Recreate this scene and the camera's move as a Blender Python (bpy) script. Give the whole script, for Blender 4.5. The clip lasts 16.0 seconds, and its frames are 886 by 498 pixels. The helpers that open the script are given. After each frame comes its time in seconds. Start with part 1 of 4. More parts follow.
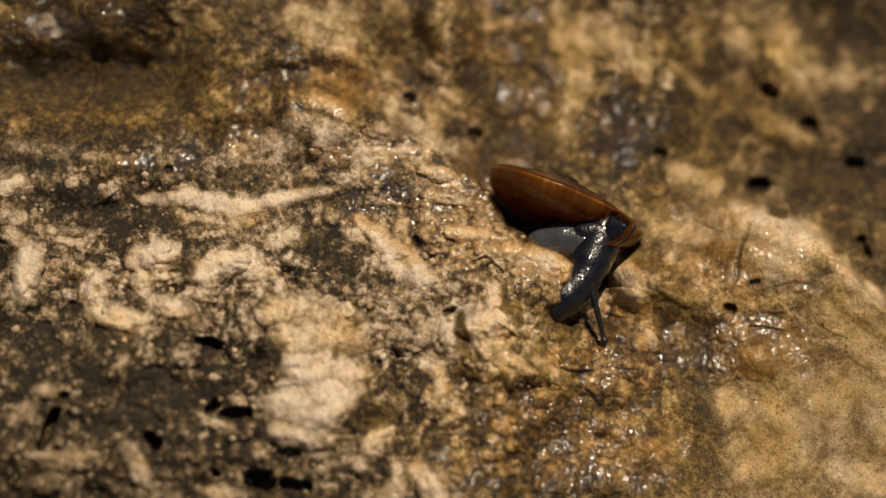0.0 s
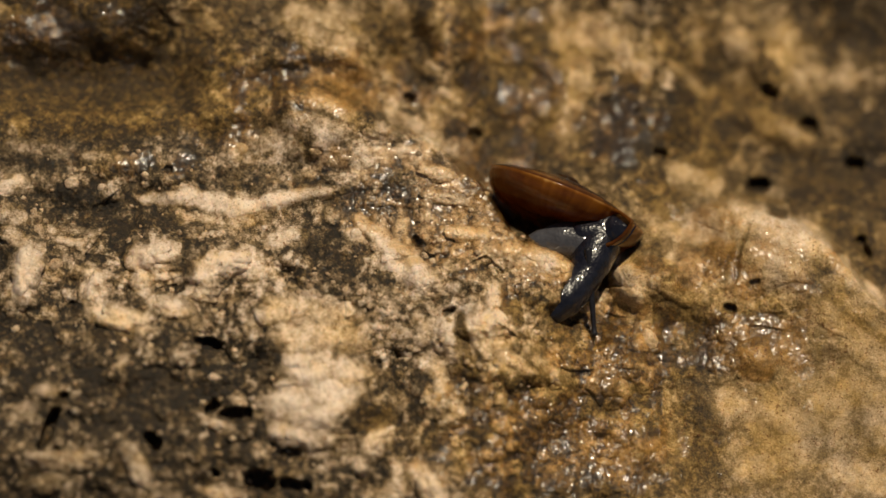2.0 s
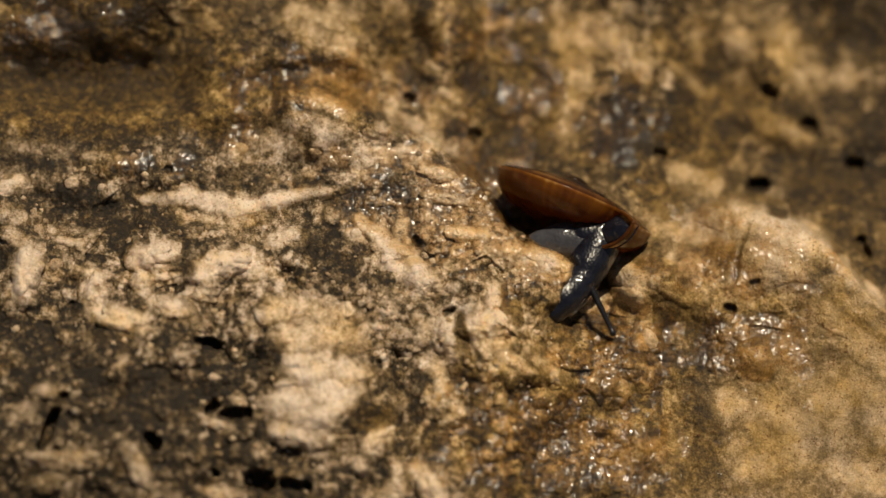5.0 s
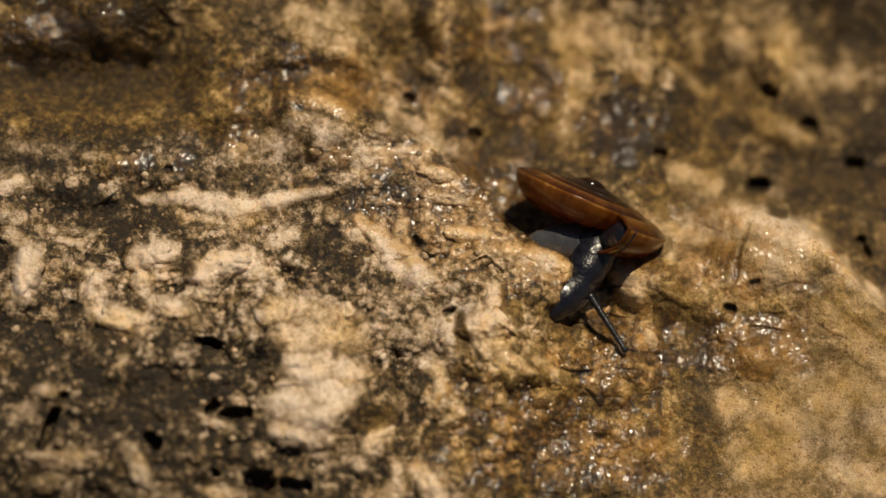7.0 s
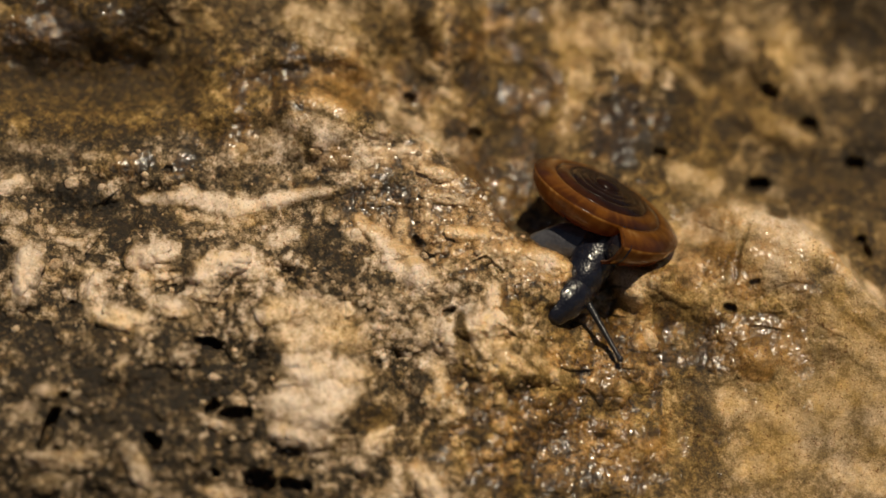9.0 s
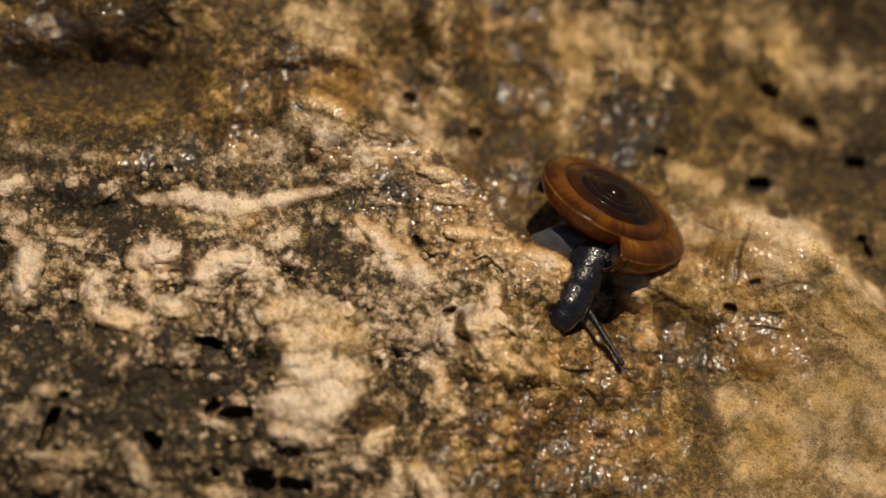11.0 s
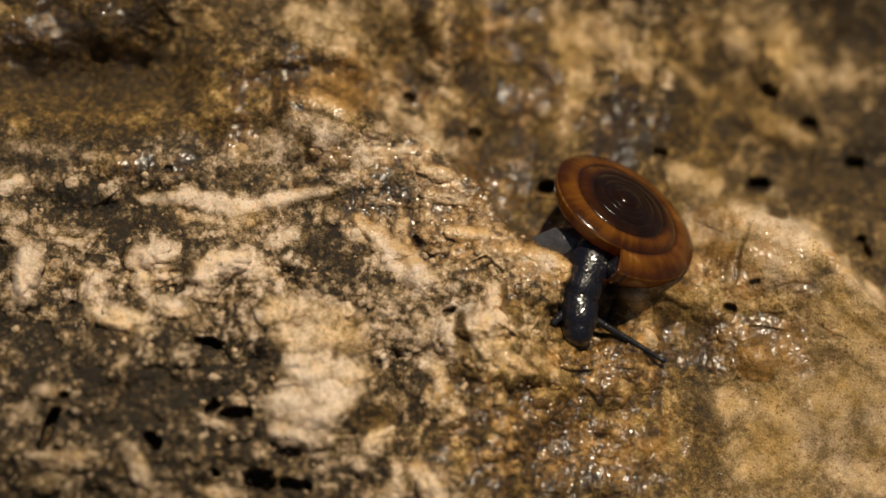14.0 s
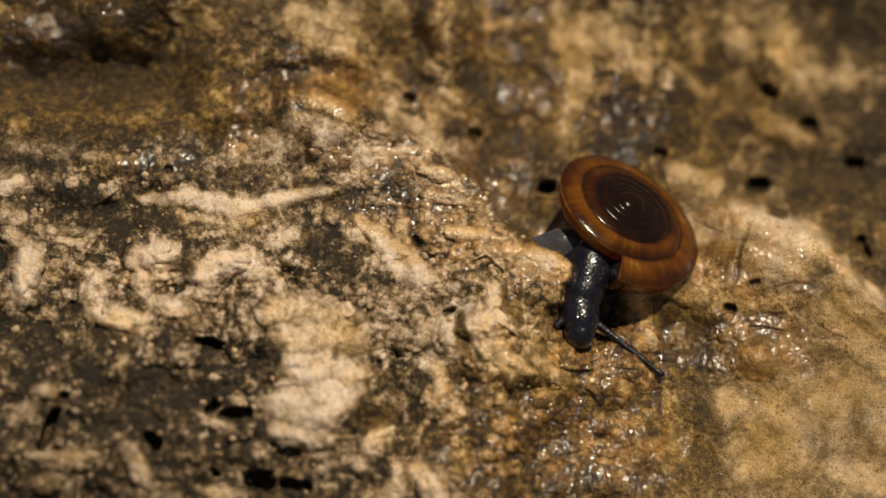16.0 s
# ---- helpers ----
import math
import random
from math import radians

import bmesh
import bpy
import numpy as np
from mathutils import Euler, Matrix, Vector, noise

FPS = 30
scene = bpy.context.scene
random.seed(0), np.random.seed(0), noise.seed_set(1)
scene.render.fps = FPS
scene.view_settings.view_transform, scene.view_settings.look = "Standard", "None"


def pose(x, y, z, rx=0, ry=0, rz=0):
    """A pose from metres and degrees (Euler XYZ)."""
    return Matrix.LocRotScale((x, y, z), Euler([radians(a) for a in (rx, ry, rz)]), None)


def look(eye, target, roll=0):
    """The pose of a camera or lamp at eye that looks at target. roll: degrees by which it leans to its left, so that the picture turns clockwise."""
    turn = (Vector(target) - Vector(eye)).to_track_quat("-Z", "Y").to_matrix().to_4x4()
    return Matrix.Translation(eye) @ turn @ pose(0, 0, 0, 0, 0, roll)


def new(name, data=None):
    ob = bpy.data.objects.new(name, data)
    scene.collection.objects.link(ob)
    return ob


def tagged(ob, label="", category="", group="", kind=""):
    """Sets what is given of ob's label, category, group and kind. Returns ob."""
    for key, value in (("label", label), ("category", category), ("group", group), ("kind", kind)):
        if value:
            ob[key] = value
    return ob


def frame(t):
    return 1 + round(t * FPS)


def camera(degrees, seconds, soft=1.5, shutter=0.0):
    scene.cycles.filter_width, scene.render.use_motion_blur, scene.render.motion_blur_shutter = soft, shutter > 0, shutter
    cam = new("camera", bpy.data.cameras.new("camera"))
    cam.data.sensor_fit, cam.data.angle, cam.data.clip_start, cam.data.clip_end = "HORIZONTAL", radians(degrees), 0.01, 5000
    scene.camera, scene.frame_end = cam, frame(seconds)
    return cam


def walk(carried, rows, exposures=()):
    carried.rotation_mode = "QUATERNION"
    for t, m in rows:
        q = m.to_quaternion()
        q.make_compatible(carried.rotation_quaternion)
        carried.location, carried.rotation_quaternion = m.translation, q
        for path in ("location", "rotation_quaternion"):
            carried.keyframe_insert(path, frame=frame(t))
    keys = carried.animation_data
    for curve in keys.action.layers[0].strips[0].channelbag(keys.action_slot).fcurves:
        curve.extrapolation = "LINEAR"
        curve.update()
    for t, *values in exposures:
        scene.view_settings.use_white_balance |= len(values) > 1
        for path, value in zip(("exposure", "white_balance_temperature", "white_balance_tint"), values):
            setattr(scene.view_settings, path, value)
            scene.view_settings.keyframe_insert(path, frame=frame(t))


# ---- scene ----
# camera: a close-up lens that stands still before a wet boulder
FOV = 20.0
FOCUS = 0.311
cam = camera(FOV, 16.0, soft=1.6)
TARGET = Vector((0.0, 0.0, 0.14))
PITCH = radians(35)
AHEAD = Vector((0, math.cos(PITCH), -math.sin(PITCH)))
RIGHT = Vector((1, 0, 0))
UP = RIGHT.cross(AHEAD)
EYE = TARGET - AHEAD * FOCUS
CAMERA_POSE = look(EYE, TARGET)
walk(cam, [(0, CAMERA_POSE), (16.0, CAMERA_POSE)])
cam.data.dof.use_dof = True
cam.data.dof.focus_distance = FOCUS - 0.0025
cam.data.dof.aperture_fstop = 9.0

# daylight: a high sun and the sky
TO_SUN = (RIGHT * 0.20 + UP * 0.69 - AHEAD * 0.67).normalized()
world = bpy.data.worlds.new("sky")
scene.world = world
world.use_nodes = True
sky = world.node_tree.nodes.new("ShaderNodeTexSky")
sky.sky_type = "NISHITA"
sky.sun_disc = False
sky.sun_elevation = math.asin(TO_SUN.z)
sky.sun_rotation = math.atan2(TO_SUN.x, TO_SUN.y)
backdrop_node = world.node_tree.nodes["Background"]
backdrop_node.inputs["Strength"].default_value = 0.017
world.node_tree.links.new(sky.outputs["Color"], backdrop_node.inputs["Color"])
sun_data = bpy.data.lights.new("sun", "SUN")
sun_data.energy = 3.6
sun_data.angle = radians(1.0)
sun_data.color = (1.0, 0.86, 0.63)
sun = new("sun", sun_data)
sun.matrix_world = look(TO_SUN * 3, (0, 0, 0))
scene.view_settings.exposure = 0.0


# ---- places on the rock face ----
STEP = math.tan(radians(FOV / 2)) / 784


def face(x, y, d=0.0):
    """A place on the rock face: x to the right and y down in steps of 0.07 mm, d millimetres behind the plane of focus."""
    ray = RIGHT * ((x - 784) * STEP) + UP * ((441 - y) * STEP) + AHEAD
    return EYE + ray * (FOCUS + d * 0.001)


# ---- noise on numpy arrays ----
def lattice(x, y, seed):
    rng = np.random.RandomState(seed)
    ang = rng.rand(256, 256) * 2 * math.pi
    gx, gy = np.cos(ang), np.sin(ang)
    xi, yi = np.floor(x).astype(int), np.floor(y).astype(int)
    fx, fy = x - xi, y - yi
    u = fx * fx * fx * (fx * (fx * 6 - 15) + 10)
    v = fy * fy * fy * (fy * (fy * 6 - 15) + 10)

    def corner(i, j):
        a, b = (xi + i) % 256, (yi + j) % 256
        return gx[a, b] * (fx - i) + gy[a, b] * (fy - j)

    top = corner(0, 0) * (1 - u) + corner(1, 0) * u
    low = corner(0, 1) * (1 - u) + corner(1, 1) * u
    return (top * (1 - v) + low * v) * 1.5


def fbm(x, y, scale, octaves, seed, gain=0.5):
    total, amp = 0, 1.0
    for k in range(octaves):
        total = total + amp * lattice(x / scale + 17.3 * k, y / scale - 9.1 * k, seed + k)
        scale, amp = scale / 2.03, amp * gain
    return total


def knobs(x, y, size, seed):
    """Rounded knobs packed like grapes: their swelling (0 in the joints, up to 0.85), a random number for each knob, and its middle."""
    rng = np.random.RandomState(seed)
    jx, jy, num, wide = rng.rand(4, 256, 256)
    u, v = x / size, y / size
    iu, iv = np.floor(u).astype(int), np.floor(v).astype(int)
    best = np.full(np.shape(u), -9.0)
    pick, mx, my = np.zeros(np.shape(u)), np.zeros(np.shape(u)), np.zeros(np.shape(u))
    for i in (-1, 0, 1):
        for j in (-1, 0, 1):
            a, b = (iu + i) % 256, (iv + j) % 256
            cx, cy = iu + i + 0.1 + 0.8 * jx[a, b], iv + j + 0.1 + 0.8 * jy[a, b]
            power = (0.55 + 0.30 * wide[a, b]) ** 2 - (cx - u) ** 2 - (cy - v) ** 2
            near = power > best
            best = np.where(near, power, best)
            pick = np.where(near, num[a, b], pick)
            mx, my = np.where(near, cx, mx), np.where(near, cy, my)
    return np.sqrt(np.clip(best, 0.0004, 1)), pick, mx * size, my * size


def smooth(a, b, v):
    w = np.clip((v - a) / (b - a), 0, 1)
    return w * w * (3 - 2 * w)


# ---- materials ----
def material(name):
    m = bpy.data.materials.new(name)
    m.use_nodes = True
    return m, m.node_tree.nodes, m.node_tree.links, m.node_tree.nodes["Principled BSDF"]


def noise_node(nodes, links, coords, scale, detail=4.0, rough=0.55):
    n = nodes.new("ShaderNodeTexNoise")
    n.inputs["Scale"].default_value = scale
    n.inputs["Detail"].default_value = detail
    n.inputs["Roughness"].default_value = rough
    links.new(coords, n.inputs["Vector"])
    return n.outputs["Fac"]


def maths(nodes, links, op, a, b, clamp=False):
    n = nodes.new("ShaderNodeMath")
    n.operation, n.use_clamp = op, clamp
    for socket, value in zip(n.inputs, (a, b)):
        if isinstance(value, (int, float)):
            socket.default_value = value
        else:
            links.new(value, socket)
    return n.outputs[0]


def ramp(nodes, links, fac, stops):
    n = nodes.new("ShaderNodeValToRGB")
    while len(n.color_ramp.elements) < len(stops):
        n.color_ramp.elements.new(0.5)
    for e, (p, c) in zip(n.color_ramp.elements, stops):
        e.position, e.color = p, (*c, 1)
    links.new(fac, n.inputs["Fac"])
    return n.outputs["Color"]


def mixed(nodes, links, fac, a, b, kind="MIX"):
    n = nodes.new("ShaderNodeMix")
    n.data_type, n.blend_type = "RGBA", kind
    for socket, value in ((n.inputs[0], fac), (n.inputs[6], a), (n.inputs[7], b)):
        if isinstance(value, (int, float)):
            socket.default_value = value
        elif isinstance(value, tuple):
            socket.default_value = (*value, 1)
        else:
            links.new(value, socket)
    return n.outputs[2]


def rock_material():
    """Weathered limestone: cream calcite, brown and black grime, ochre stains, a film of water."""
    m, nodes, links, bsdf = material("wet_limestone")
    coords = nodes.new("ShaderNodeTexCoord").outputs["Object"]

    def layer(name):
        n = nodes.new("ShaderNodeAttribute")
        n.attribute_name = name
        return n.outputs["Fac"]

    pale, gold, wet, rough_zone = layer("pale"), layer("gold"), layer("wet"), layer("rugged")
    grain = noise_node(nodes, links, coords, 1300, 5, 0.62)
    fine = noise_node(nodes, links, coords, 3800, 3, 0.6)
    speck = noise_node(nodes, links, coords, 2600, 2, 0.5)
    blotch = noise_node(nodes, links, coords, 420, 4, 0.6)
    unclean = maths(nodes, links, "SUBTRACT", 1.15, pale, True)
    level = maths(nodes, links, "ADD", pale, maths(nodes, links, "MULTIPLY", maths(nodes, links, "SUBTRACT", grain, 0.50), maths(nodes, links, "MULTIPLY", unclean, maths(nodes, links, "ADD", 0.40, maths(nodes, links, "MULTIPLY", rough_zone, 1.35)))))
    level = maths(nodes, links, "ADD", level, maths(nodes, links, "MULTIPLY", maths(nodes, links, "SUBTRACT", blotch, 0.50), maths(nodes, links, "MULTIPLY", unclean, 0.5)))
    level = maths(nodes, links, "ADD", level, maths(nodes, links, "MULTIPLY", maths(nodes, links, "SUBTRACT", fine, 0.5), maths(nodes, links, "ADD", 0.48, maths(nodes, links, "MULTIPLY", rough_zone, 0.85))), True)
    grey = ramp(nodes, links, level, [(0.0, (0.010, 0.006, 0.002)), (0.22, (0.044, 0.027, 0.009)), (0.45, (0.170, 0.117, 0.060)),
                                      (0.7, (0.47, 0.352, 0.245)), (1.0, (0.83, 0.68, 0.555))])
    warm = ramp(nodes, links, level, [(0.0, (0.028, 0.015, 0.003)), (0.22, (0.104, 0.058, 0.010)), (0.45, (0.240, 0.145, 0.036)),
                                      (0.7, (0.52, 0.335, 0.13)), (1.0, (0.88, 0.62, 0.34))])
    cloud = noise_node(nodes, links, coords, 330, 4, 0.65)
    blush = ramp(nodes, links, cloud, [(0.50, (0, 0, 0)), (0.68, (1, 1, 1))])
    gold = maths(nodes, links, "ADD", gold, maths(nodes, links, "MULTIPLY", blush, 0.45), True)
    colour = mixed(nodes, links, gold, grey, warm)
    soot = maths(nodes, links, "SUBTRACT", speck, maths(nodes, links, "MULTIPLY", pale, 0.05))
    soot = maths(nodes, links, "ADD", soot, maths(nodes, links, "MULTIPLY", maths(nodes, links, "SUBTRACT", blotch, 0.5), 0.25))
    dots = ramp(nodes, links, soot, [(0.585, (1, 1, 1)), (0.66, (0.40, 0.28, 0.16))])
    colour = mixed(nodes, links, 1.0, colour, dots, "MULTIPLY")
    soaked = ramp(nodes, links, wet, [(0.0, (1, 1, 1)), (1.0, (0.86, 0.74, 0.53))])
    colour = mixed(nodes, links, 1.0, colour, soaked, "MULTIPLY")
    links.new(colour, bsdf.inputs["Base Color"])
    rough = maths(nodes, links, "SUBTRACT", 0.78, maths(nodes, links, "MULTIPLY", wet, 0.42))
    bsdf.inputs["Subsurface Weight"].default_value = 0.25
    bsdf.inputs["Subsurface Radius"].default_value = (1.0, 0.6, 0.35)
    bsdf.inputs["Subsurface Scale"].default_value = 0.00022
    links.new(rough, bsdf.inputs["Roughness"])
    links.new(wet, bsdf.inputs["Coat Weight"])
    bsdf.inputs["Coat Roughness"].default_value = 0.17
    bsdf.inputs["Coat IOR"].default_value = 1.58
    bump = nodes.new("ShaderNodeBump")
    bump.inputs["Distance"].default_value = 0.00030
    bump.inputs["Strength"].default_value = 1.0
    links.new(maths(nodes, links, "ADD", grain, maths(nodes, links, "MULTIPLY", fine, 0.7)), bump.inputs["Height"])
    links.new(maths(nodes, links, "ADD", 0.35, maths(nodes, links, "MULTIPLY", rough_zone, 0.75), True), bump.inputs["Strength"])
    links.new(bump.outputs["Normal"], bsdf.inputs["Normal"])
    ripple = nodes.new("ShaderNodeBump")
    ripple.inputs["Distance"].default_value = 0.0003
    ripple.inputs["Strength"].default_value = 1.0
    swash = maths(nodes, links, "ADD", noise_node(nodes, links, coords, 1200, 1, 0.45), maths(nodes, links, "MULTIPLY", noise_node(nodes, links, coords, 3200, 1, 0.45), 0.3))
    links.new(swash, ripple.inputs["Height"])
    links.new(ripple.outputs["Normal"], bsdf.inputs["Coat Normal"])
    return m


def soil_material():
    m, nodes, links, bsdf = material("damp_earth")
    coords = nodes.new("ShaderNodeTexCoord").outputs["Object"]
    big = noise_node(nodes, links, coords, 3, 6, 0.6)
    links.new(ramp(nodes, links, big, [(0.3, (0.06, 0.045, 0.03)), (0.7, (0.16, 0.125, 0.085))]), bsdf.inputs["Base Color"])
    bsdf.inputs["Roughness"].default_value = 0.9
    bump = nodes.new("ShaderNodeBump")
    bump.inputs["Distance"].default_value = 0.02
    links.new(noise_node(nodes, links, coords, 60, 6, 0.6), bump.inputs["Height"])
    links.new(bump.outputs["Normal"], bsdf.inputs["Normal"])
    return m


def shell_material():
    """Thin translucent amber horn, dark brown over the spire, with fine growth lines."""
    m, nodes, links, bsdf = material("amber_shell")
    coords = nodes.new("ShaderNodeTexCoord").outputs["Object"]
    n = nodes.new("ShaderNodeAttribute")
    n.attribute_name = "tone"
    lines = noise_node(nodes, links, coords, 330, 4, 0.65)
    level = maths(nodes, links, "ADD", n.outputs["Fac"], maths(nodes, links, "MULTIPLY", maths(nodes, links, "SUBTRACT", lines, 0.5), 0.55), True)
    colour = ramp(nodes, links, level, [(0.0, (0.010, 0.006, 0.003)), (0.3, (0.026, 0.010, 0.004)), (0.55, (0.080, 0.025, 0.004)),
                                        (0.8, (0.235, 0.085, 0.008)), (1.0, (0.62, 0.36, 0.10))])
    links.new(colour, bsdf.inputs["Base Color"])
    bsdf.inputs["Roughness"].default_value = 0.17
    bsdf.inputs["Subsurface Weight"].default_value = 0.0
    bsdf.inputs["Subsurface Radius"].default_value = (1.0, 0.45, 0.15)
    bsdf.inputs["Subsurface Scale"].default_value = 0.0012
    bsdf.inputs["Coat Weight"].default_value = 0.7
    bsdf.inputs["Coat Roughness"].default_value = 0.08
    bsdf.inputs["Specular IOR Level"].default_value = 0.3
    bump = nodes.new("ShaderNodeBump")
    bump.inputs["Distance"].default_value = 0.0001
    bump.inputs["Strength"].default_value = 0.5
    links.new(noise_node(nodes, links, coords, 1500, 3, 0.6), bump.inputs["Height"])
    links.new(bump.outputs["Normal"], bsdf.inputs["Normal"])
    # the wall is thin enough to let amber light through
    through_wall = nodes.new("ShaderNodeBsdfTranslucent")
    glow = ramp(nodes, links, level, [(0.0, (0.05, 0.02, 0.006)), (0.5, (0.42, 0.16, 0.025)), (1.0, (0.75, 0.38, 0.10))])
    links.new(glow, through_wall.inputs["Color"])
    both = nodes.new("ShaderNodeMixShader")
    both.inputs[0].default_value = 0.34
    links.new(bsdf.outputs[0], both.inputs[1])
    links.new(through_wall.outputs[0], both.inputs[2])
    links.new(both.outputs[0], nodes["Material Output"].inputs["Surface"])
    return m


def skin_material(name, dark, light):
    """Moist slate-grey snail skin with fine tubercles."""
    m, nodes, links, bsdf = material(name)
    coords = nodes.new("ShaderNodeTexCoord").outputs["Object"]
    spots = noise_node(nodes, links, coords, 1100, 4, 0.6)
    links.new(ramp(nodes, links, spots, [(0.3, dark), (0.7, light)]), bsdf.inputs["Base Color"])
    bsdf.inputs["Roughness"].default_value = 0.3
    bsdf.inputs["Specular IOR Level"].default_value = 0.25
    bsdf.inputs["Coat Weight"].default_value = 1.0
    bsdf.inputs["Coat Roughness"].default_value = 0.09
    bump = nodes.new("ShaderNodeBump")
    bump.inputs["Distance"].default_value = 0.00006
    bump.inputs["Strength"].default_value = 0.8
    v = nodes.new("ShaderNodeTexVoronoi")
    v.inputs["Scale"].default_value = 3000
    links.new(coords, v.inputs["Vector"])
    links.new(v.outputs["Distance"], bump.inputs["Height"])
    links.new(bump.outputs["Normal"], bsdf.inputs["Normal"])
    wrinkle = nodes.new("ShaderNodeBump")
    wrinkle.inputs["Distance"].default_value = 0.00035
    wrinkle.inputs["Strength"].default_value = 1.0
    links.new(noise_node(nodes, links, coords, 950, 1, 0.4), wrinkle.inputs["Height"])
    links.new(wrinkle.outputs["Normal"], bsdf.inputs["Coat Normal"])
    bsdf.inputs["Coat IOR"].default_value = 1.5
    return m


ROCK = rock_material()
SOIL = soil_material()
SHELL = shell_material()
SKIN = skin_material("slate_skin", (0.005, 0.005, 0.009), (0.014, 0.014, 0.022))
TENTACLE_SKIN = skin_material("dark_tentacle_skin", (0.008, 0.008, 0.011), (0.022, 0.022, 0.028))
TENTACLE_SKIN.node_tree.nodes["Principled BSDF"].inputs["Coat Weight"].default_value = 0.12
FOOT_SKIN = skin_material("grey_foot_skin", (0.042, 0.042, 0.049), (0.075, 0.075, 0.086))


# ---- the boulder: relief and pattern on a dense sheet ----
def spaced(lo, hi, step, reach):
    """Even steps from lo to hi, then ever wider ones out to the reach on both sides."""
    inner = list(np.arange(lo, hi + step, step))
    out, e, s = [], 0.0, step
    while e < reach:
        s *= 1.22
        e += s
        out.append(e)
    return np.array([lo - v for v in reversed(out)] + inner + [inner[-1] + v for v in out])


XS = spaced(-50, 1618, 1.75, 640)
YS = spaced(-50, 932, 1.75, 640)
GX, GY = np.meshgrid(XS, YS)
SX = GX + 6 * fbm(GX, GY, 80, 2, 11)
SY = GY + 6 * fbm(GX, GY, 80, 2, 31)
WX = SX + 2.2 * fbm(GX, GY, 16, 2, 21)
WY = SY + 2.2 * fbm(GX, GY, 16, 2, 41)
BIG, BIG_ID = knobs(SX, SY, 58, 5)[:2]
MEDIUM, MEDIUM_ID, MEDIUM_X, MEDIUM_Y = knobs(SX, SY, 25, 6)
FINE, FINE_ID = knobs(WX, WY, 10, 7)[:2]
CELL_X = MEDIUM_X - SX + GX
CELL_Y = MEDIUM_Y - SY + GY
SPECKLE = 0.26 * (BIG_ID - 0.5) + 0.44 * (MEDIUM_ID - 0.5) + 0.50 * (FINE_ID - 0.5) + 0.34 * (MEDIUM - 0.5) + 0.26 * (FINE - 0.5) + 0.25 * fbm(GX, GY, 14, 3, 95, 0.6)
EDGE = 1.4 * fbm(GX, GY, 24, 4, 45, 0.62)
KNOBS = 1 + 0.35 * fbm(GX, GY, 60, 2, 47)
PALE = np.zeros_like(GX)
DARK = np.zeros_like(GX)
GOLD = np.zeros_like(GX)
WET = np.zeros_like(GX)
DEPTH = (441 - GY) * 0.028


def window(x0, y0, x1, y1, r):
    i0, i1 = np.searchsorted(XS, (min(x0, x1) - r - 40, max(x0, x1) + r + 40))
    j0, j1 = np.searchsorted(YS, (min(y0, y1) - r - 40, max(y0, y1) + r + 40))
    return np.s_[j0:j1, i0:i1]


def capsule(x0, y0, x1, y1, w0, w1, soft, deep=False, cells=0.45):
    """A worn streak from one place to another: 1 inside, 0 outside, with an uneven edge."""
    box = window(x0, y0, x1, y1, max(w0, w1) * (1 + soft))
    k = min(1.0, max(max(w0, w1) / 22, math.hypot(x1 - x0, y1 - y0) / 60))
    dx, dy = x1 - x0, y1 - y0

    def away(px, py):
        h = np.clip((px * dx + py * dy) / (dx * dx + dy * dy + 1e-6), 0, 1)
        return np.hypot(px - h * dx, py - h * dy) / (w0 + (w1 - w0) * h)

    wx, wy = k * (SX[box] - GX[box]) - x0, k * (SY[box] - GY[box]) - y0
    dist = away(GX[box] + wx, GY[box] + wy)
    dome = np.clip(1 - (dist / 1.6) ** 2, 0, 1) ** 1.6
    if max(w0, w1) > 9 and not deep:
        dist = (1 - cells) * dist + cells * away(CELL_X[box] + wx, CELL_Y[box] + wy)
    if max(w0, w1) > 4:
        dist = np.clip(dist + (0.08 + 0.31 * cells) * EDGE[box] * min(1.0, 26 / max(w0, w1)), 0, 9)
    if deep:
        dome = np.clip(1 - (dist / 1.5) ** 2, 0, 1) ** 2
    return box, 1 - smooth(1 - soft, 1 + soft, dist), dome


HALO = np.zeros_like(GX)
LIFT = np.zeros_like(GX)
SMOOTH = np.zeros_like(GX)


def pale(x0, y0, x1, y1, w, level=0.9, gold=0.0, lift=1.0, w2=None, soft=0.75, cells=0.3):
    """A cream calcite nodule or vein that stands a little proud."""
    box, m, dome = capsule(x0, y0, x1, y1, w, w2 or w, soft, False, cells)
    PALE[box] = np.maximum(PALE[box], m * level)
    SMOOTH[box] = np.maximum(SMOOTH[box], smooth(0, 0.6, dome) * level)
    far, ring, _ = capsule(x0, y0, x1, y1, w * 1.6 + 6, (w2 or w) * 1.6 + 6, 0.9)
    HALO[far] = np.maximum(HALO[far], ring * level)
    if gold:
        GOLD[box] = np.maximum(GOLD[box], m * gold)
    LIFT[box] = np.maximum(LIFT[box], lift * level ** 2 * (min(w, 30) / 17) * dome * KNOBS[box])


def stain_or_shade(x0, y0, x1, y1, w, level=0.7, gold=0.0, w2=None, soft=0.45):
    """A dark brown or black stain, or shade put into the colour."""
    box, m, dome = capsule(x0, y0, x1, y1, w, w2 or w, soft)
    DARK[box] = np.maximum(DARK[box], m * level)
    if gold:
        GOLD[box] = np.maximum(GOLD[box], m * gold)


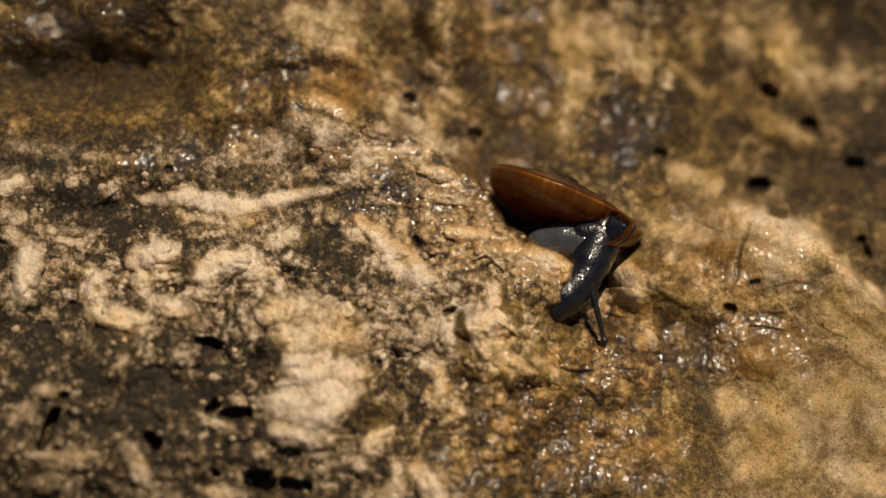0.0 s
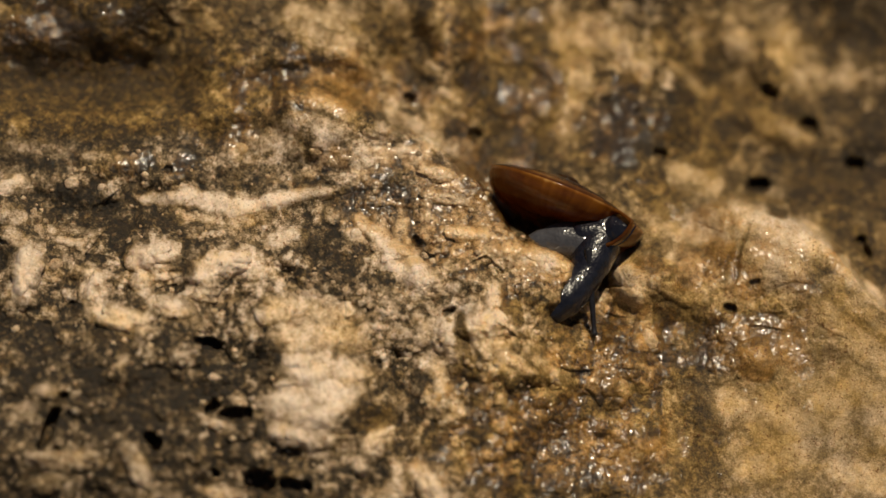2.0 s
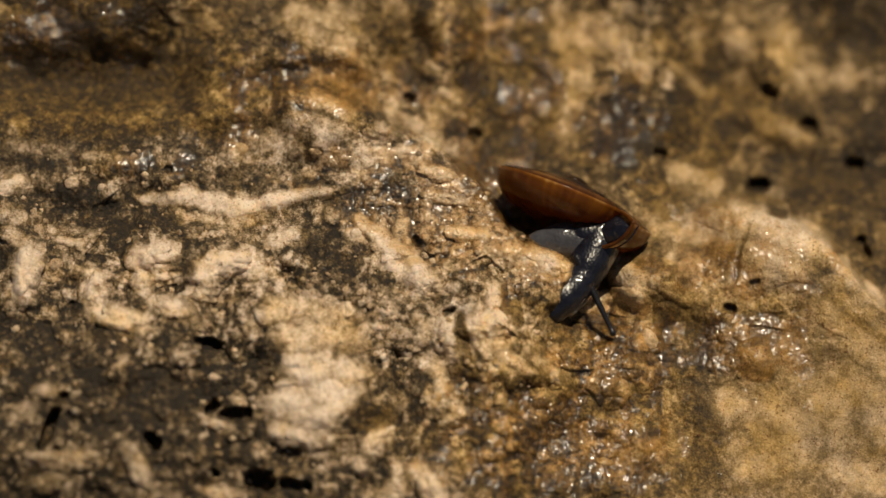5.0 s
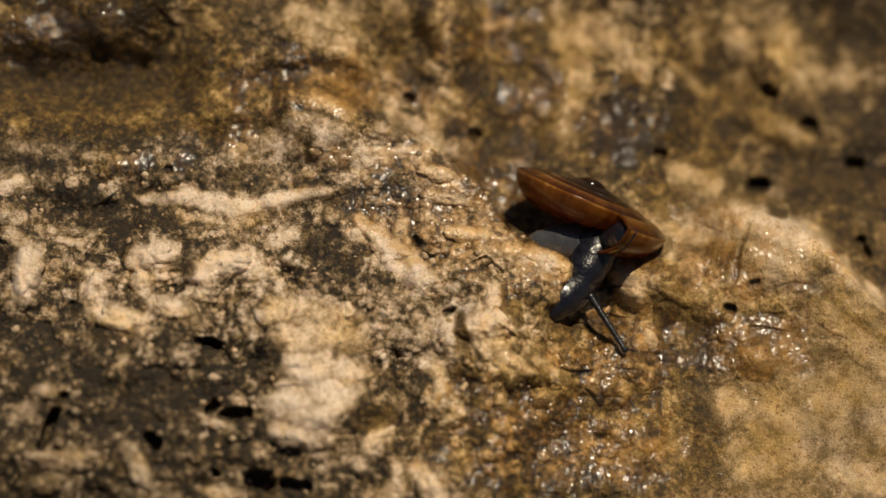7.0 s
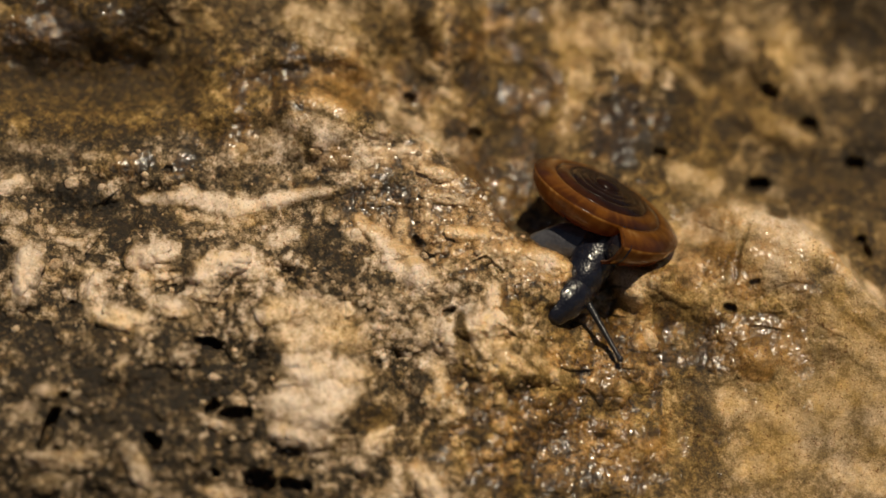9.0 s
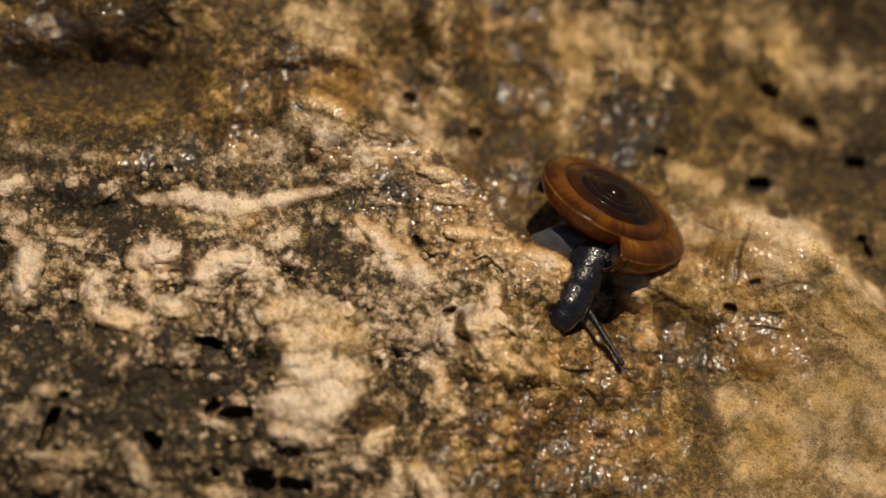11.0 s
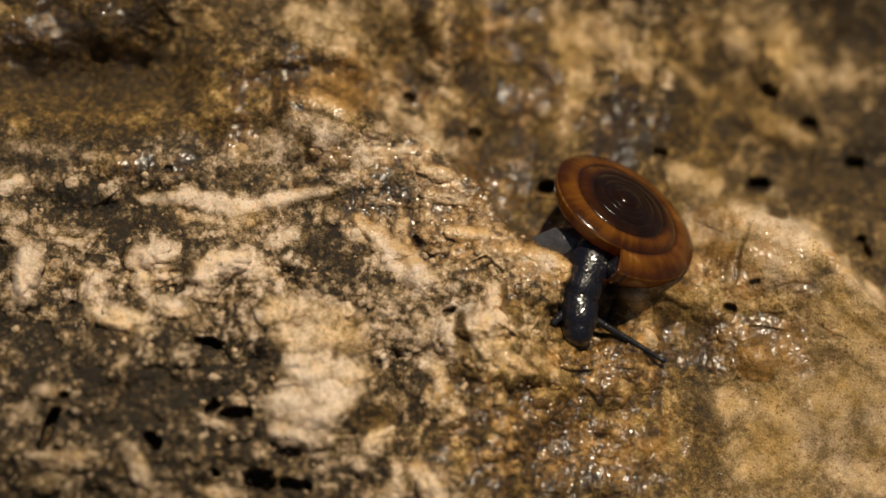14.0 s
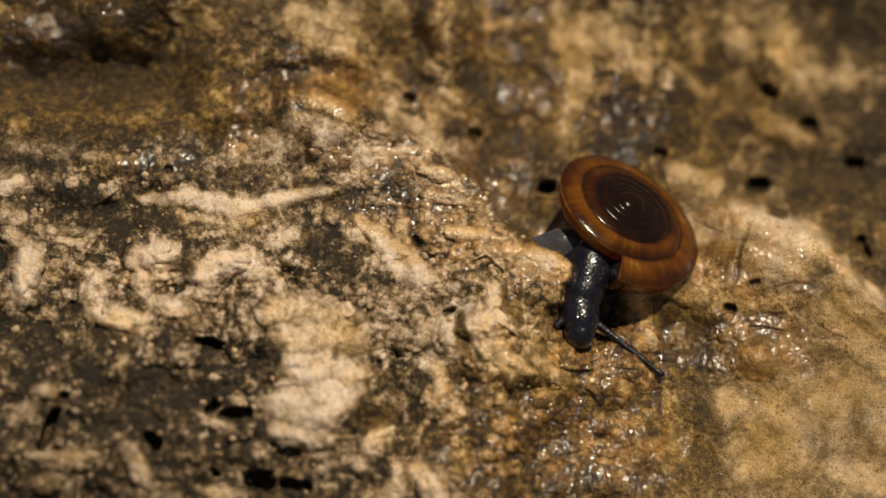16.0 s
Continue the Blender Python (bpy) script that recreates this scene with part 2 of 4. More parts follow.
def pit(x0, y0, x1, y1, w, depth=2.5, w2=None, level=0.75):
    """A hole or a cleft, its inner shade also put into the colour."""
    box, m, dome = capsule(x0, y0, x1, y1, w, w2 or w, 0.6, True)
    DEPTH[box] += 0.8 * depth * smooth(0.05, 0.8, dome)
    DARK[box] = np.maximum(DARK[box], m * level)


def film(x, y, rx, ry, level=1.0, gold=0.0):
    """A wet patch."""
    m = np.exp(-((WX - x) / rx) ** 2 - ((WY - y) / ry) ** 2)
    WET[:] = np.maximum(WET, m * level)
    if gold:
        GOLD[:] = np.maximum(GOLD, m * gold)


def swell(x, y, rx, ry, h):
    DEPTH[:] += h * np.exp(-((GX - x) / rx) ** 2 - ((GY - y) / ry) ** 2)


def zone(x, y, rx, ry):
    return np.exp(-((WX - x) / rx) ** 2 - ((WY - y) / ry) ** 2)


# large forms
swell(1400, 840, 450, 270, 8)
swell(1480, 100, 420, 270, 15)
swell(1000, 100, 240, 200, 5)
swell(200, 740, 420, 220, -9)
swell(200, 150, 130, 75, 2)
swell(590, 225, 85, 60, -2)
swell(435, 235, 60, 35, 1)
swell(300, 90, 50, 60, 2.5)
swell(800, 60, 60, 70, -3)
swell(1160, 130, 60, 80, -3)
swell(1250, 120, 40, 120, 3)
swell(1370, 120, 70, 90, -4)
swell(420, 120, 100, 65, -4)
swell(60, 60, 120, 60, -1.5)
swell(570, 75, 110, 65, -5)
swell(1015, 170, 75, 120, -2)
swell(720, 110, 40, 110, 5)
swell(900, 240, 80, 60, 2.5)
swell(1180, 570, 60, 60, 2.5)
swell(1080, 660, 60, 60, -1)
swell(1340, 640, 60, 50, -2.5)
swell(1145, 520, 64, 62, -3.0)
swell(1228, 415, 65, 55, 4)
swell(1150, 482, 55, 42, -3)
swell(1074, 550, 32, 48, 2.6)
swell(1140, 800, 60, 60, -2)
swell(1200, 720, 40, 70, 1.5)
swell(920, 650, 50, 60, -1.5)
swell(980, 820, 60, 50, 1.5)
swell(430, 500, 260, 120, -1.2)
swell(300, 380, 200, 40, 1.5)
swell(560, 660, 90, 110, -2)
swell(700, 700, 40, 120, 2)
swell(420, 640, 60, 130, 2)
swell(860, 590, 60, 90, -1.5)
swell(1330, 440, 160, 90, -3)
swell(1400, 300, 200, 60, 4)
swell(1400, 660, 140, 40, 1.5)
ledge = 105 + 60 * np.exp(-((GX - 215) / 95) ** 2) + 6 * fbm(GX, GY * 0, 60, 2, 63)
DEPTH -= 0.042 * 28 * np.logaddexp(0, (ledge - GY) / 28) * smooth(430, 250, GX)
swell(225, 155, 90, 45, 2)
# the crest of the near lobe, and the hollow behind it
near_crest = np.interp(GX, (-700, 0, 250, 450, 570, 640, 760, 850, 900, 960, 1015, 1040), (200, 205, 205, 190, 160, 195, 250, 325, 400, 436, 465, 520))
near_crest = near_crest + 7 * fbm(GX, GY * 0, 60, 3, 51)
blur = np.interp(GX, (0, 500, 720, 840), (75, 50, 30, 16))
behind = smooth(-0.3, 1, (near_crest - GY) / blur)
flank = np.interp(GY, (430, 470, 490, 515, 560, 640, 760, 900), (1000, 1016, 1010, 985, 962, 960, 900, 850)) + 8 * fbm(GX * 0, GY, 50, 3, 55)
beside = smooth(-0.2, 1, (GX - flank) / np.interp(GY, (460, 560, 700), (26, 60, 130)))
apart = np.maximum(behind * np.interp(GX, (0, 500, 720, 860, 1000), (5, 6, 8, 13, 11)),
                   beside * np.interp(GY, (250, 430, 480, 560, 680, 800), (11, 10, 8.5, 6, 3, 2)))
apart = np.where(GX > 1000, np.minimum(apart, np.interp(GX, (1000, 1080, 1250, 1400), (13, 8.5, 5.0, 5.0))), apart)
DEPTH += apart - np.interp(GX, (0, 550, 880, 1300), (1.0, 1.8, 3.5, 3.0))
# the crest of the far dome
far_crest = np.interp(GX, (1080, 1190, 1260, 1335, 1400, 1480, 1560, 1700), (372, 358, 362, 364, 388, 450, 545, 650)) + 5 * fbm(GX, GY * 0, 50, 2, 61)
over = smooth(-0.2, 1, (far_crest - GY) / np.interp(GX, (1150, 1350), (40, 16))) * smooth(1130, 1330, GX)
DEPTH += over * 9

# cream veins and nodules of the near lobe
pale(258, 350, 335, 350, 10, 0.95, 0.1, 1.1, 16, 0.6, 0.1)
pale(335, 352, 410, 366, 17, 1.0, 0.1, 1.0, 20, 0.6, 0.1)
pale(410, 368, 480, 358, 20, 1.0, 0.35, 1.0, 18, 0.6, 0.1)
pale(480, 356, 578, 342, 18, 0.98, 0.1, 1.0, 11, 0.6, 0.1)
pale(320, 380, 400, 396, 14, 0.75, 0.3, 0.3, None, 0.9, 0.3)
pale(400, 394, 470, 384, 13, 0.75, 0.4, 0.3, None, 0.9, 0.3)
pale(0, 330, 30, 324, 16, 0.85)
pale(5, 378, 30, 388, 20, 0.75)
pale(60, 320, 80, 330, 14, 0.5)
pale(52, 455, 40, 515, 28, 1.0)
pale(15, 420, 60, 435, 22, 0.65)
pale(105, 425, 142, 431, 10, 0.85)
pale(160, 412, 70, 405, 9, 0.5)
pale(245, 458, 300, 450, 26, 1.0)
pale(250, 480, 262, 512, 20, 0.9)
pale(285, 490, 318, 495, 13, 0.85)
pale(165, 490, 180, 540, 24, 0.85)
pale(178, 555, 245, 575, 26, 0.95, 0.7)
pale(275, 535, 330, 560, 22, 0.85)
pale(340, 515, 385, 530, 18, 0.7)
pale(352, 478, 440, 458, 28, 0.98)
pale(440, 485, 462, 480, 17, 0.85)
pale(485, 425, 525, 418, 17, 0.85)
pale(395, 420, 445, 425, 14, 0.5)
pale(636, 388, 662, 416, 12, 1.0, 0.0, 1.4, 16, 0.5, 0.3)
pale(662, 412, 738, 474, 20, 1.0, 0.15, 1.4, 27, 0.5, 0.15)
pale(692, 466, 752, 494, 25, 0.98, 0.1, 1.0, None, 0.6, 0.3)
pale(620, 412, 642, 420, 11, 0.9)
pale(735, 520, 800, 515, 16, 0.7)
pale(560, 178, 612, 192, 22, 0.85)
pale(515, 215, 600, 240, 24, 0.75)
pale(455, 245, 525, 268, 18, 0.6)
pale(668, 225, 692, 230, 14, 0.7)
pale(640, 270, 735, 266, 9, 0.9, 0.3)
pale(745, 298, 805, 318, 16, 0.85, 0.3)
pale(755, 345, 850, 362, 17, 0.75, 0.2)
pale(790, 412, 862, 416, 16, 0.9, 0.3)
pale(690, 205, 770, 240, 14, 0.6)
pale(770, 260, 840, 285, 12, 0.6)
pale(580, 280, 650, 290, 12, 0.65)
pale(20, 262, 120, 266, 20, 0.5)
pale(150, 278, 240, 288, 13, 0.55)
pale(375, 325, 420, 320, 16, 0.5)
pale(450, 325, 540, 310, 10, 0.5)
pale(480, 285, 560, 270, 10, 0.5)
pale(580, 370, 610, 380, 12, 0.55)
pale(880, 440, 940, 468, 20, 0.75)
pale(930, 448, 1005, 478, 20, 0.95)
pale(960, 490, 1000, 490, 14, 0.8)
pale(860, 360, 880, 390, 10, 0.7)
# the large patch and what lies round it
pale(482, 548, 545, 545, 26, 0.80, 0.9, 0.9, 30, 0.8, 0.3)
pale(545, 545, 610, 560, 26, 0.82, 0.7, 0.7, 22, 0.8, 0.3)
pale(520, 585, 620, 605, 36, 0.84, 0.75, 0.5, 30, 0.8, 0.3)
pale(560, 640, 625, 660, 40, 0.92, 0.5, 0.5, 30, 0.8, 0.3)
pale(535, 655, 600, 700, 44, 0.95, 0.2, 0.5, 40, 0.8, 0.3)
pale(500, 710, 570, 745, 40, 0.95, 0.1, 0.5, 34, 0.8, 0.35)
pale(575, 730, 620, 690, 28, 0.92, 0.3, 0.5, 26, 0.8, 0.35)
pale(495, 770, 535, 785, 22, 0.85)
pale(560, 768, 580, 780, 13, 0.8)
pale(560, 520, 620, 550, 16, 0.8)
pale(640, 560, 650, 590, 16, 0.6)
pale(872, 515, 876, 545, 17, 1.0)
pale(840, 578, 878, 560, 22, 0.92)
pale(870, 600, 925, 655, 15, 0.85)
pale(945, 630, 1000, 690, 22, 0.6)
pale(975, 655, 990, 685, 12, 0.85)
pale(680, 755, 655, 795, 21, 0.9)
pale(690, 730, 712, 715, 15, 0.65)
pale(628, 815, 645, 835, 15, 0.85)
pale(700, 830, 710, 872, 15, 0.85)
pale(745, 835, 782, 890, 24, 0.95)
pale(670, 880, 700, 870, 18, 0.7)
pale(590, 800, 620, 790, 10, 0.6)
pale(700, 585, 740, 600, 18, 0.65)
pale(740, 645, 785, 650, 18, 0.75)
pale(780, 560, 800, 625, 20, 0.75)
pale(828, 790, 836, 822, 9, 0.65)
pale(800, 690, 805, 720, 14, 0.6)
pale(700, 545, 690, 520, 14, 0.55)
pale(760, 690, 775, 720, 10, 0.6, 0.8)
pale(860, 680, 870, 690, 12, 0.65)
pale(870, 770, 880, 780, 11, 0.7)
pale(930, 590, 960, 620, 14, 0.5)
# the dark crumbly corner below
pale(75, 690, 105, 692, 20, 0.6)
pale(30, 735, 75, 700, 16, 0.5)
pale(60, 815, 170, 808, 28, 0.6)
pale(60, 860, 110, 850, 24, 0.5)
pale(228, 800, 255, 855, 20, 0.75)
pale(270, 860, 310, 870, 16, 0.45)
pale(368, 748, 402, 752, 13, 0.85)
pale(308, 632, 325, 640, 15, 0.6)
pale(418, 832, 430, 850, 13, 0.6)
pale(385, 872, 425, 878, 18, 0.75)
pale(460, 862, 492, 872, 13, 0.55)
pale(416, 700, 432, 708, 11, 0.65)
pale(545, 800, 575, 810, 10, 0.6)
pale(330, 820, 345, 830, 10, 0.5)
pale(20, 620, 50, 640, 14, 0.35)
pale(745, 300, 800, 312, 15, 0.95, 0.1, 1.2)
pale(805, 325, 850, 350, 12, 0.85, 0.2, 1.0)
pale(770, 345, 830, 360, 14, 0.9, 0.3, 1.0)
pale(795, 408, 860, 415, 15, 0.95, 0.3, 1.0)
pale(900, 440, 960, 458, 16, 0.9, 0.1, 0.8)
pale(945, 462, 1008, 480, 18, 1.0, 0.0, 0.8)
pale(870, 515, 878, 545, 18, 1.0, 0.4, 1.2)
pale(838, 572, 882, 562, 24, 1.0, 0.3, 1.2)
pale(812, 600, 830, 640, 14, 0.75, 0.2, 0.8)
pale(890, 625, 935, 660, 15, 0.9, 0.1, 1.0)
pale(740, 560, 752, 590, 14, 0.8, 0.2, 0.9)
pale(775, 660, 790, 690, 14, 0.8, 0.7, 0.9)
pale(1085, 470, 1130, 520, 26, 0.85, 0.3, 0.8)
pale(1135, 530, 1160, 590, 18, 0.75, 0.4, 0.6)
pale(1135, 605, 1158, 600, 14, 0.85, 0.5, 1.0)
# the dome and the wet slope below it
pale(1185, 400, 1300, 400, 48, 0.72, 0.4, lift=0.45, soft=0.8)
pale(1325, 385, 1440, 430, 34, 0.92, 0.2, lift=0.45, soft=0.8)
pale(1345, 450, 1400, 480, 40, 0.75, 0.4, lift=0.45, soft=0.8)
pale(1080, 470, 1145, 500, 34, 0.75, 0.5, lift=0.45, soft=0.8)
pale(1110, 540, 1145, 560, 16, 0.6, 0.5, lift=0.45, soft=0.8)
pale(1320, 620, 1352, 645, 26, 0.75, 0.5, lift=0.45, soft=0.8)
pale(1275, 712, 1400, 745, 30, 0.85, 0.5, lift=0.45, soft=0.8)
pale(1400, 760, 1500, 700, 40, 0.7, 0.5, lift=0.45, soft=0.8)
pale(1480, 560, 1570, 625, 56, 0.75, 0.5, lift=0.45, soft=0.8)
pale(1540, 508, 1552, 522, 18, 0.95, lift=0.45, soft=0.8)
pale(1330, 830, 1420, 800, 40, 0.7, 0.4, lift=0.45, soft=0.8)
pale(1480, 832, 1570, 858, 28, 0.88, 0.3, lift=0.45, soft=0.8)
pale(1115, 800, 1185, 790, 28, 0.62, 0.6, lift=0.45, soft=0.8)
pale(1080, 668, 1102, 690, 17, 0.65, 0.9, lift=0.45, soft=0.8)
pale(1190, 515, 1220, 530, 24, 0.6, 0.9, lift=0.45, soft=0.8)
pale(1205, 310, 1262, 320, 28, 0.55, 0.4, lift=0.45, soft=0.8)
pale(1290, 530, 1320, 525, 18, 0.65, 0.5, lift=0.45, soft=0.8)
pale(1540, 700, 1570, 770, 34, 0.75, 0.4, lift=0.45, soft=0.8)
pale(1300, 376, 1395, 392, 17, 0.88, 0.2, 0.8)
pale(1395, 396, 1475, 448, 17, 0.88, 0.2, 0.8)
pale(1475, 455, 1556, 540, 16, 0.8, 0.3, 0.8)
# the far side
pale(500, 30, 560, 60, 28, 0.6, lift=0.6, soft=0.8)
pale(545, 60, 640, 92, 28, 0.62, lift=0.6, soft=0.8)
pale(600, 15, 645, 70, 24, 0.55, lift=0.6, soft=0.8)
pale(600, 132, 685, 150, 22, 0.5, lift=0.6, soft=0.8)
pale(1000, 62, 1080, 58, 36, 0.72, 0.4, lift=0.6, soft=0.8)
pale(1090, 70, 1142, 135, 22, 0.8, 0.3, lift=0.6, soft=0.8)
pale(1030, 110, 985, 255, 34, 0.55, lift=0.4, soft=0.8)
pale(1290, 68, 1312, 95, 28, 0.6, lift=0.6, soft=0.8)
pale(1375, 55, 1420, 100, 34, 0.62, lift=0.6, soft=0.8)
pale(1430, 120, 1500, 150, 28, 0.6, 0.3, lift=0.6, soft=0.8)
pale(1500, 110, 1565, 130, 30, 0.5, lift=0.6, soft=0.8)
pale(1203, 124, 1232, 152, 9, 0.95, lift=0.6, soft=0.8)
pale(1360, 218, 1422, 240, 24, 0.65, lift=0.6, soft=0.8)
pale(1370, 20, 1330, 30, 24, 0.5, lift=0.6, soft=0.8)
pale(695, 15, 722, 30, 22, 0.5, 0.5, lift=0.6, soft=0.8)
pale(755, 50, 800, 62, 18, 0.5, 0.5, lift=0.6, soft=0.8)
pale(778, 160, 812, 182, 11, 0.85, lift=0.6, soft=0.8)
pale(735, 172, 785, 192, 15, 0.6, lift=0.6, soft=0.8)
pale(280, 50, 340, 20, 14, 0.4, lift=0.6, soft=0.8)
pale(0, 20, 40, 40, 18, 0.4, lift=0.6, soft=0.8)
pale(880, 80, 900, 95, 12, 0.5, 0.5, lift=0.6, soft=0.8)
pale(830, 30, 860, 40, 22, 0.4, lift=0.6, soft=0.8)

pale(520, 20, 600, 45, 20, 0.7, 0.1, 1.0)
pale(560, 75, 625, 100, 18, 0.7, 0.1, 1.0)
pale(620, 100, 660, 128, 12, 0.7, 0.2, 1.0)
pale(1010, 110, 1000, 220, 22, 0.68, 0.1, 1.0)
pale(1040, 40, 1100, 75, 26, 0.8, 0.4, 1.0)
pale(1185, 110, 1245, 165, 10, 0.9, 0.1, 0.8)
pale(1385, 90, 1425, 170, 24, 0.68, 0.3, 1.0)
pale(1290, 30, 1310, 100, 20, 0.65, 0.2, 1.0)
pale(1200, 300, 1270, 330, 18, 0.7, 0.3, 0.8)
pale(1340, 200, 1410, 235, 18, 0.7, 0.2, 0.8)
# stains, and painted shade in the hollow and behind the crest
stain_or_shade(255, 392, 300, 390, 16, 0.8)
stain_or_shade(60, 600, 130, 640, 40, 0.5)
stain_or_shade(320, 700, 260, 690, 40, 0.6)
stain_or_shade(480, 620, 470, 660, 24, 0.6)
stain_or_shade(700, 640, 700, 690, 16, 0.7)
stain_or_shade(640, 745, 680, 735, 20, 0.75, 0.8)
stain_or_shade(825, 660, 840, 690, 22, 0.7, 0.9)
stain_or_shade(735, 680, 740, 730, 16, 0.55)
stain_or_shade(835, 745, 845, 790, 16, 0.7, 0.6)
stain_or_shade(1000, 770, 1050, 735, 26, 0.35, 0.9)
stain_or_shade(930, 760, 1000, 790, 22, 0.45, 0.9)
stain_or_shade(1000, 860, 1080, 870, 24, 0.6, 0.8)
stain_or_shade(1245, 690, 1262, 730, 12, 0.5)
stain_or_shade(1235, 790, 1270, 850, 18, 0.5)
stain_or_shade(1190, 660, 1250, 640, 24, 0.5, 0.8)
stain_or_shade(1235, 640, 1255, 630, 14, 0.85)
stain_or_shade(1350, 580, 1380, 555, 14, 0.45, 0.7)
stain_or_shade(1060, 580, 1110, 620, 26, 0.4, 0.7)
stain_or_shade(960, 545, 1010, 600, 18, 0.5, 0.5)
stain_or_shade(1100, 190, 1100, 250, 26, 0.75)
stain_or_shade(900, 250, 970, 260, 30, 0.7, 0.4)
stain_or_shade(860, 190, 960, 180, 26, 0.45, 0.5)
stain_or_shade(660, 20, 740, 130, 22, 0.5, 0.6)
stain_or_shade(380, 20, 500, 80, 12, 0.6)
# brown of the top-left hollow, with its shade painted in
stain_or_shade(190, 130, 270, 155, 44, 0.72, 0.9, None, 0.9)
stain_or_shade(1150, 320, 1185, 370, 30, 0.4, 0.6)
stain_or_shade(40, 100, 170, 110, 60, 0.5, 1.0)
stain_or_shade(60, 30, 230, 40, 50, 0.45, 0.9)
stain_or_shade(330, 130, 400, 170, 50, 0.35, 0.9)
stain_or_shade(860, 320, 1000, 350, 46, 0.5, 0.7)
stain_or_shade(880, 90, 960, 120, 46, 0.4, 1.0)
stain_or_shade(1240, 180, 1340, 190, 46, 0.35, 0.8)
stain_or_shade(1180, 230, 1260, 260, 40, 0.35, 0.8)
stain_or_shade(1180, 100, 1260, 110, 34, 0.35, 0.5)
stain_or_shade(1440, 60, 1480, 110, 14, 0.6, 0.5)
stain_or_shade(1520, 40, 1560, 70, 46, 0.65)
stain_or_shade(1380, 190, 1480, 180, 24, 0.5, 0.3)
stain_or_shade(1480, 350, 1560, 330, 40, 0.45, 0.5)
stain_or_shade(560, 440, 600, 480, 34, 0.5)
stain_or_shade(130, 350, 200, 390, 34, 0.45)
stain_or_shade(690, 300, 720, 340, 22, 0.5)
stain_or_shade(440, 130, 530, 130, 26, 0.35, 0.5)
stain_or_shade(380, 110, 410, 105, 18, 0.4, 1.0)
stain_or_shade(850, 740, 900, 720, 14, 0.45, 0.9)
stain_or_shade(40, 215, 420, 215, 26, 0.42, 1.0)
stain_or_shade(300, 160, 480, 150, 24, 0.3, 0.8)
stain_or_shade(940, 690, 1080, 720, 30, 0.35, 0.9)
stain_or_shade(1010, 620, 1060, 660, 20, 0.35, 0.8)
stain_or_shade(560, 345, 620, 350, 22, 0.25)
# shade of the crevice behind the near crest, put into the colour
stain_or_shade(855, 290, 900, 385, 24, 0.55, 0.6)
stain_or_shade(818, 560, 822, 640, 9, 0.7, 0.7)
stain_or_shade(822, 640, 838, 720, 12, 0.65, 0.8)
stain_or_shade(905, 712, 1010, 716, 12, 0.6, 0.9)
stain_or_shade(985, 590, 1010, 610, 14, 0.5, 0.8)
stain_or_shade(1165, 560, 1190, 640, 18, 0.55, 0.9)
stain_or_shade(1190, 560, 1260, 575, 22, 0.55, 0.9)
stain_or_shade(1230, 700, 1265, 760, 20, 0.55, 0.6)
stain_or_shade(1330, 560, 1370, 590, 16, 0.45, 0.7)
stain_or_shade(890, 520, 920, 560, 12, 0.5, 0.8)
stain_or_shade(1035, 560, 1080, 600, 16, 0.5, 0.8)
stain_or_shade(690, 40, 745, 150, 20, 0.6, 0.6)
stain_or_shade(835, 100, 870, 230, 22, 0.5, 0.7)
stain_or_shade(960, 90, 975, 200, 18, 0.5, 0.7)
stain_or_shade(1160, 60, 1200, 120, 18, 0.4, 0.6)
stain_or_shade(1475, 385, 1565, 480, 24, 0.6, 0.5)
stain_or_shade(1410, 330, 1500, 370, 24, 0.45, 0.5)
# holes, clefts and cracks, with the shade inside them painted dark
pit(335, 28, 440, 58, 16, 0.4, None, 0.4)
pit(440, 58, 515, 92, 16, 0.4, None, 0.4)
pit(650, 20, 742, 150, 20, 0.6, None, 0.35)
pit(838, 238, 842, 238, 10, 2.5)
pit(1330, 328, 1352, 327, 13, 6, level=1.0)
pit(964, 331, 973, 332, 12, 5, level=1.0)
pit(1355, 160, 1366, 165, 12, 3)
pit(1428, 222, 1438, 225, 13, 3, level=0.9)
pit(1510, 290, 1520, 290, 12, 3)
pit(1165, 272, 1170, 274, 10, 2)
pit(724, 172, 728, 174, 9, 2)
stain_or_shade(110, 336, 145, 342, 16, 0.7)
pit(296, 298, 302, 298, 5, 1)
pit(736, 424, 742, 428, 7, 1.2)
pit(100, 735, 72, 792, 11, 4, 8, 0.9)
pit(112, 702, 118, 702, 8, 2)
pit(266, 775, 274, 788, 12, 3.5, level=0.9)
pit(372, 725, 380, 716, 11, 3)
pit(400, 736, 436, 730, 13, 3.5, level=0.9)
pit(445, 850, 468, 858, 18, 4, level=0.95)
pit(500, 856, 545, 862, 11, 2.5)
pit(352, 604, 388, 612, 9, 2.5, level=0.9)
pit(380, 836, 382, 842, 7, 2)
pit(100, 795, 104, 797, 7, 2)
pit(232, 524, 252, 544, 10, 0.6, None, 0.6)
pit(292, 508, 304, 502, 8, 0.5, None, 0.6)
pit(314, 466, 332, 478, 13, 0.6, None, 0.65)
stain_or_shade(330, 580, 300, 600, 30, 0.5)
stain_or_shade(200, 620, 120, 560, 26, 0.5)
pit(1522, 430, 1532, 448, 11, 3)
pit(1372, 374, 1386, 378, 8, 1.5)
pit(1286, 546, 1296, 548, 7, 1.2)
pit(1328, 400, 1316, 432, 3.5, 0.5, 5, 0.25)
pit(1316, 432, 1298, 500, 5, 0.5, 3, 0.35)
stain_or_shade(1460, 522, 1560, 600, 8, 0.35, 0.6)
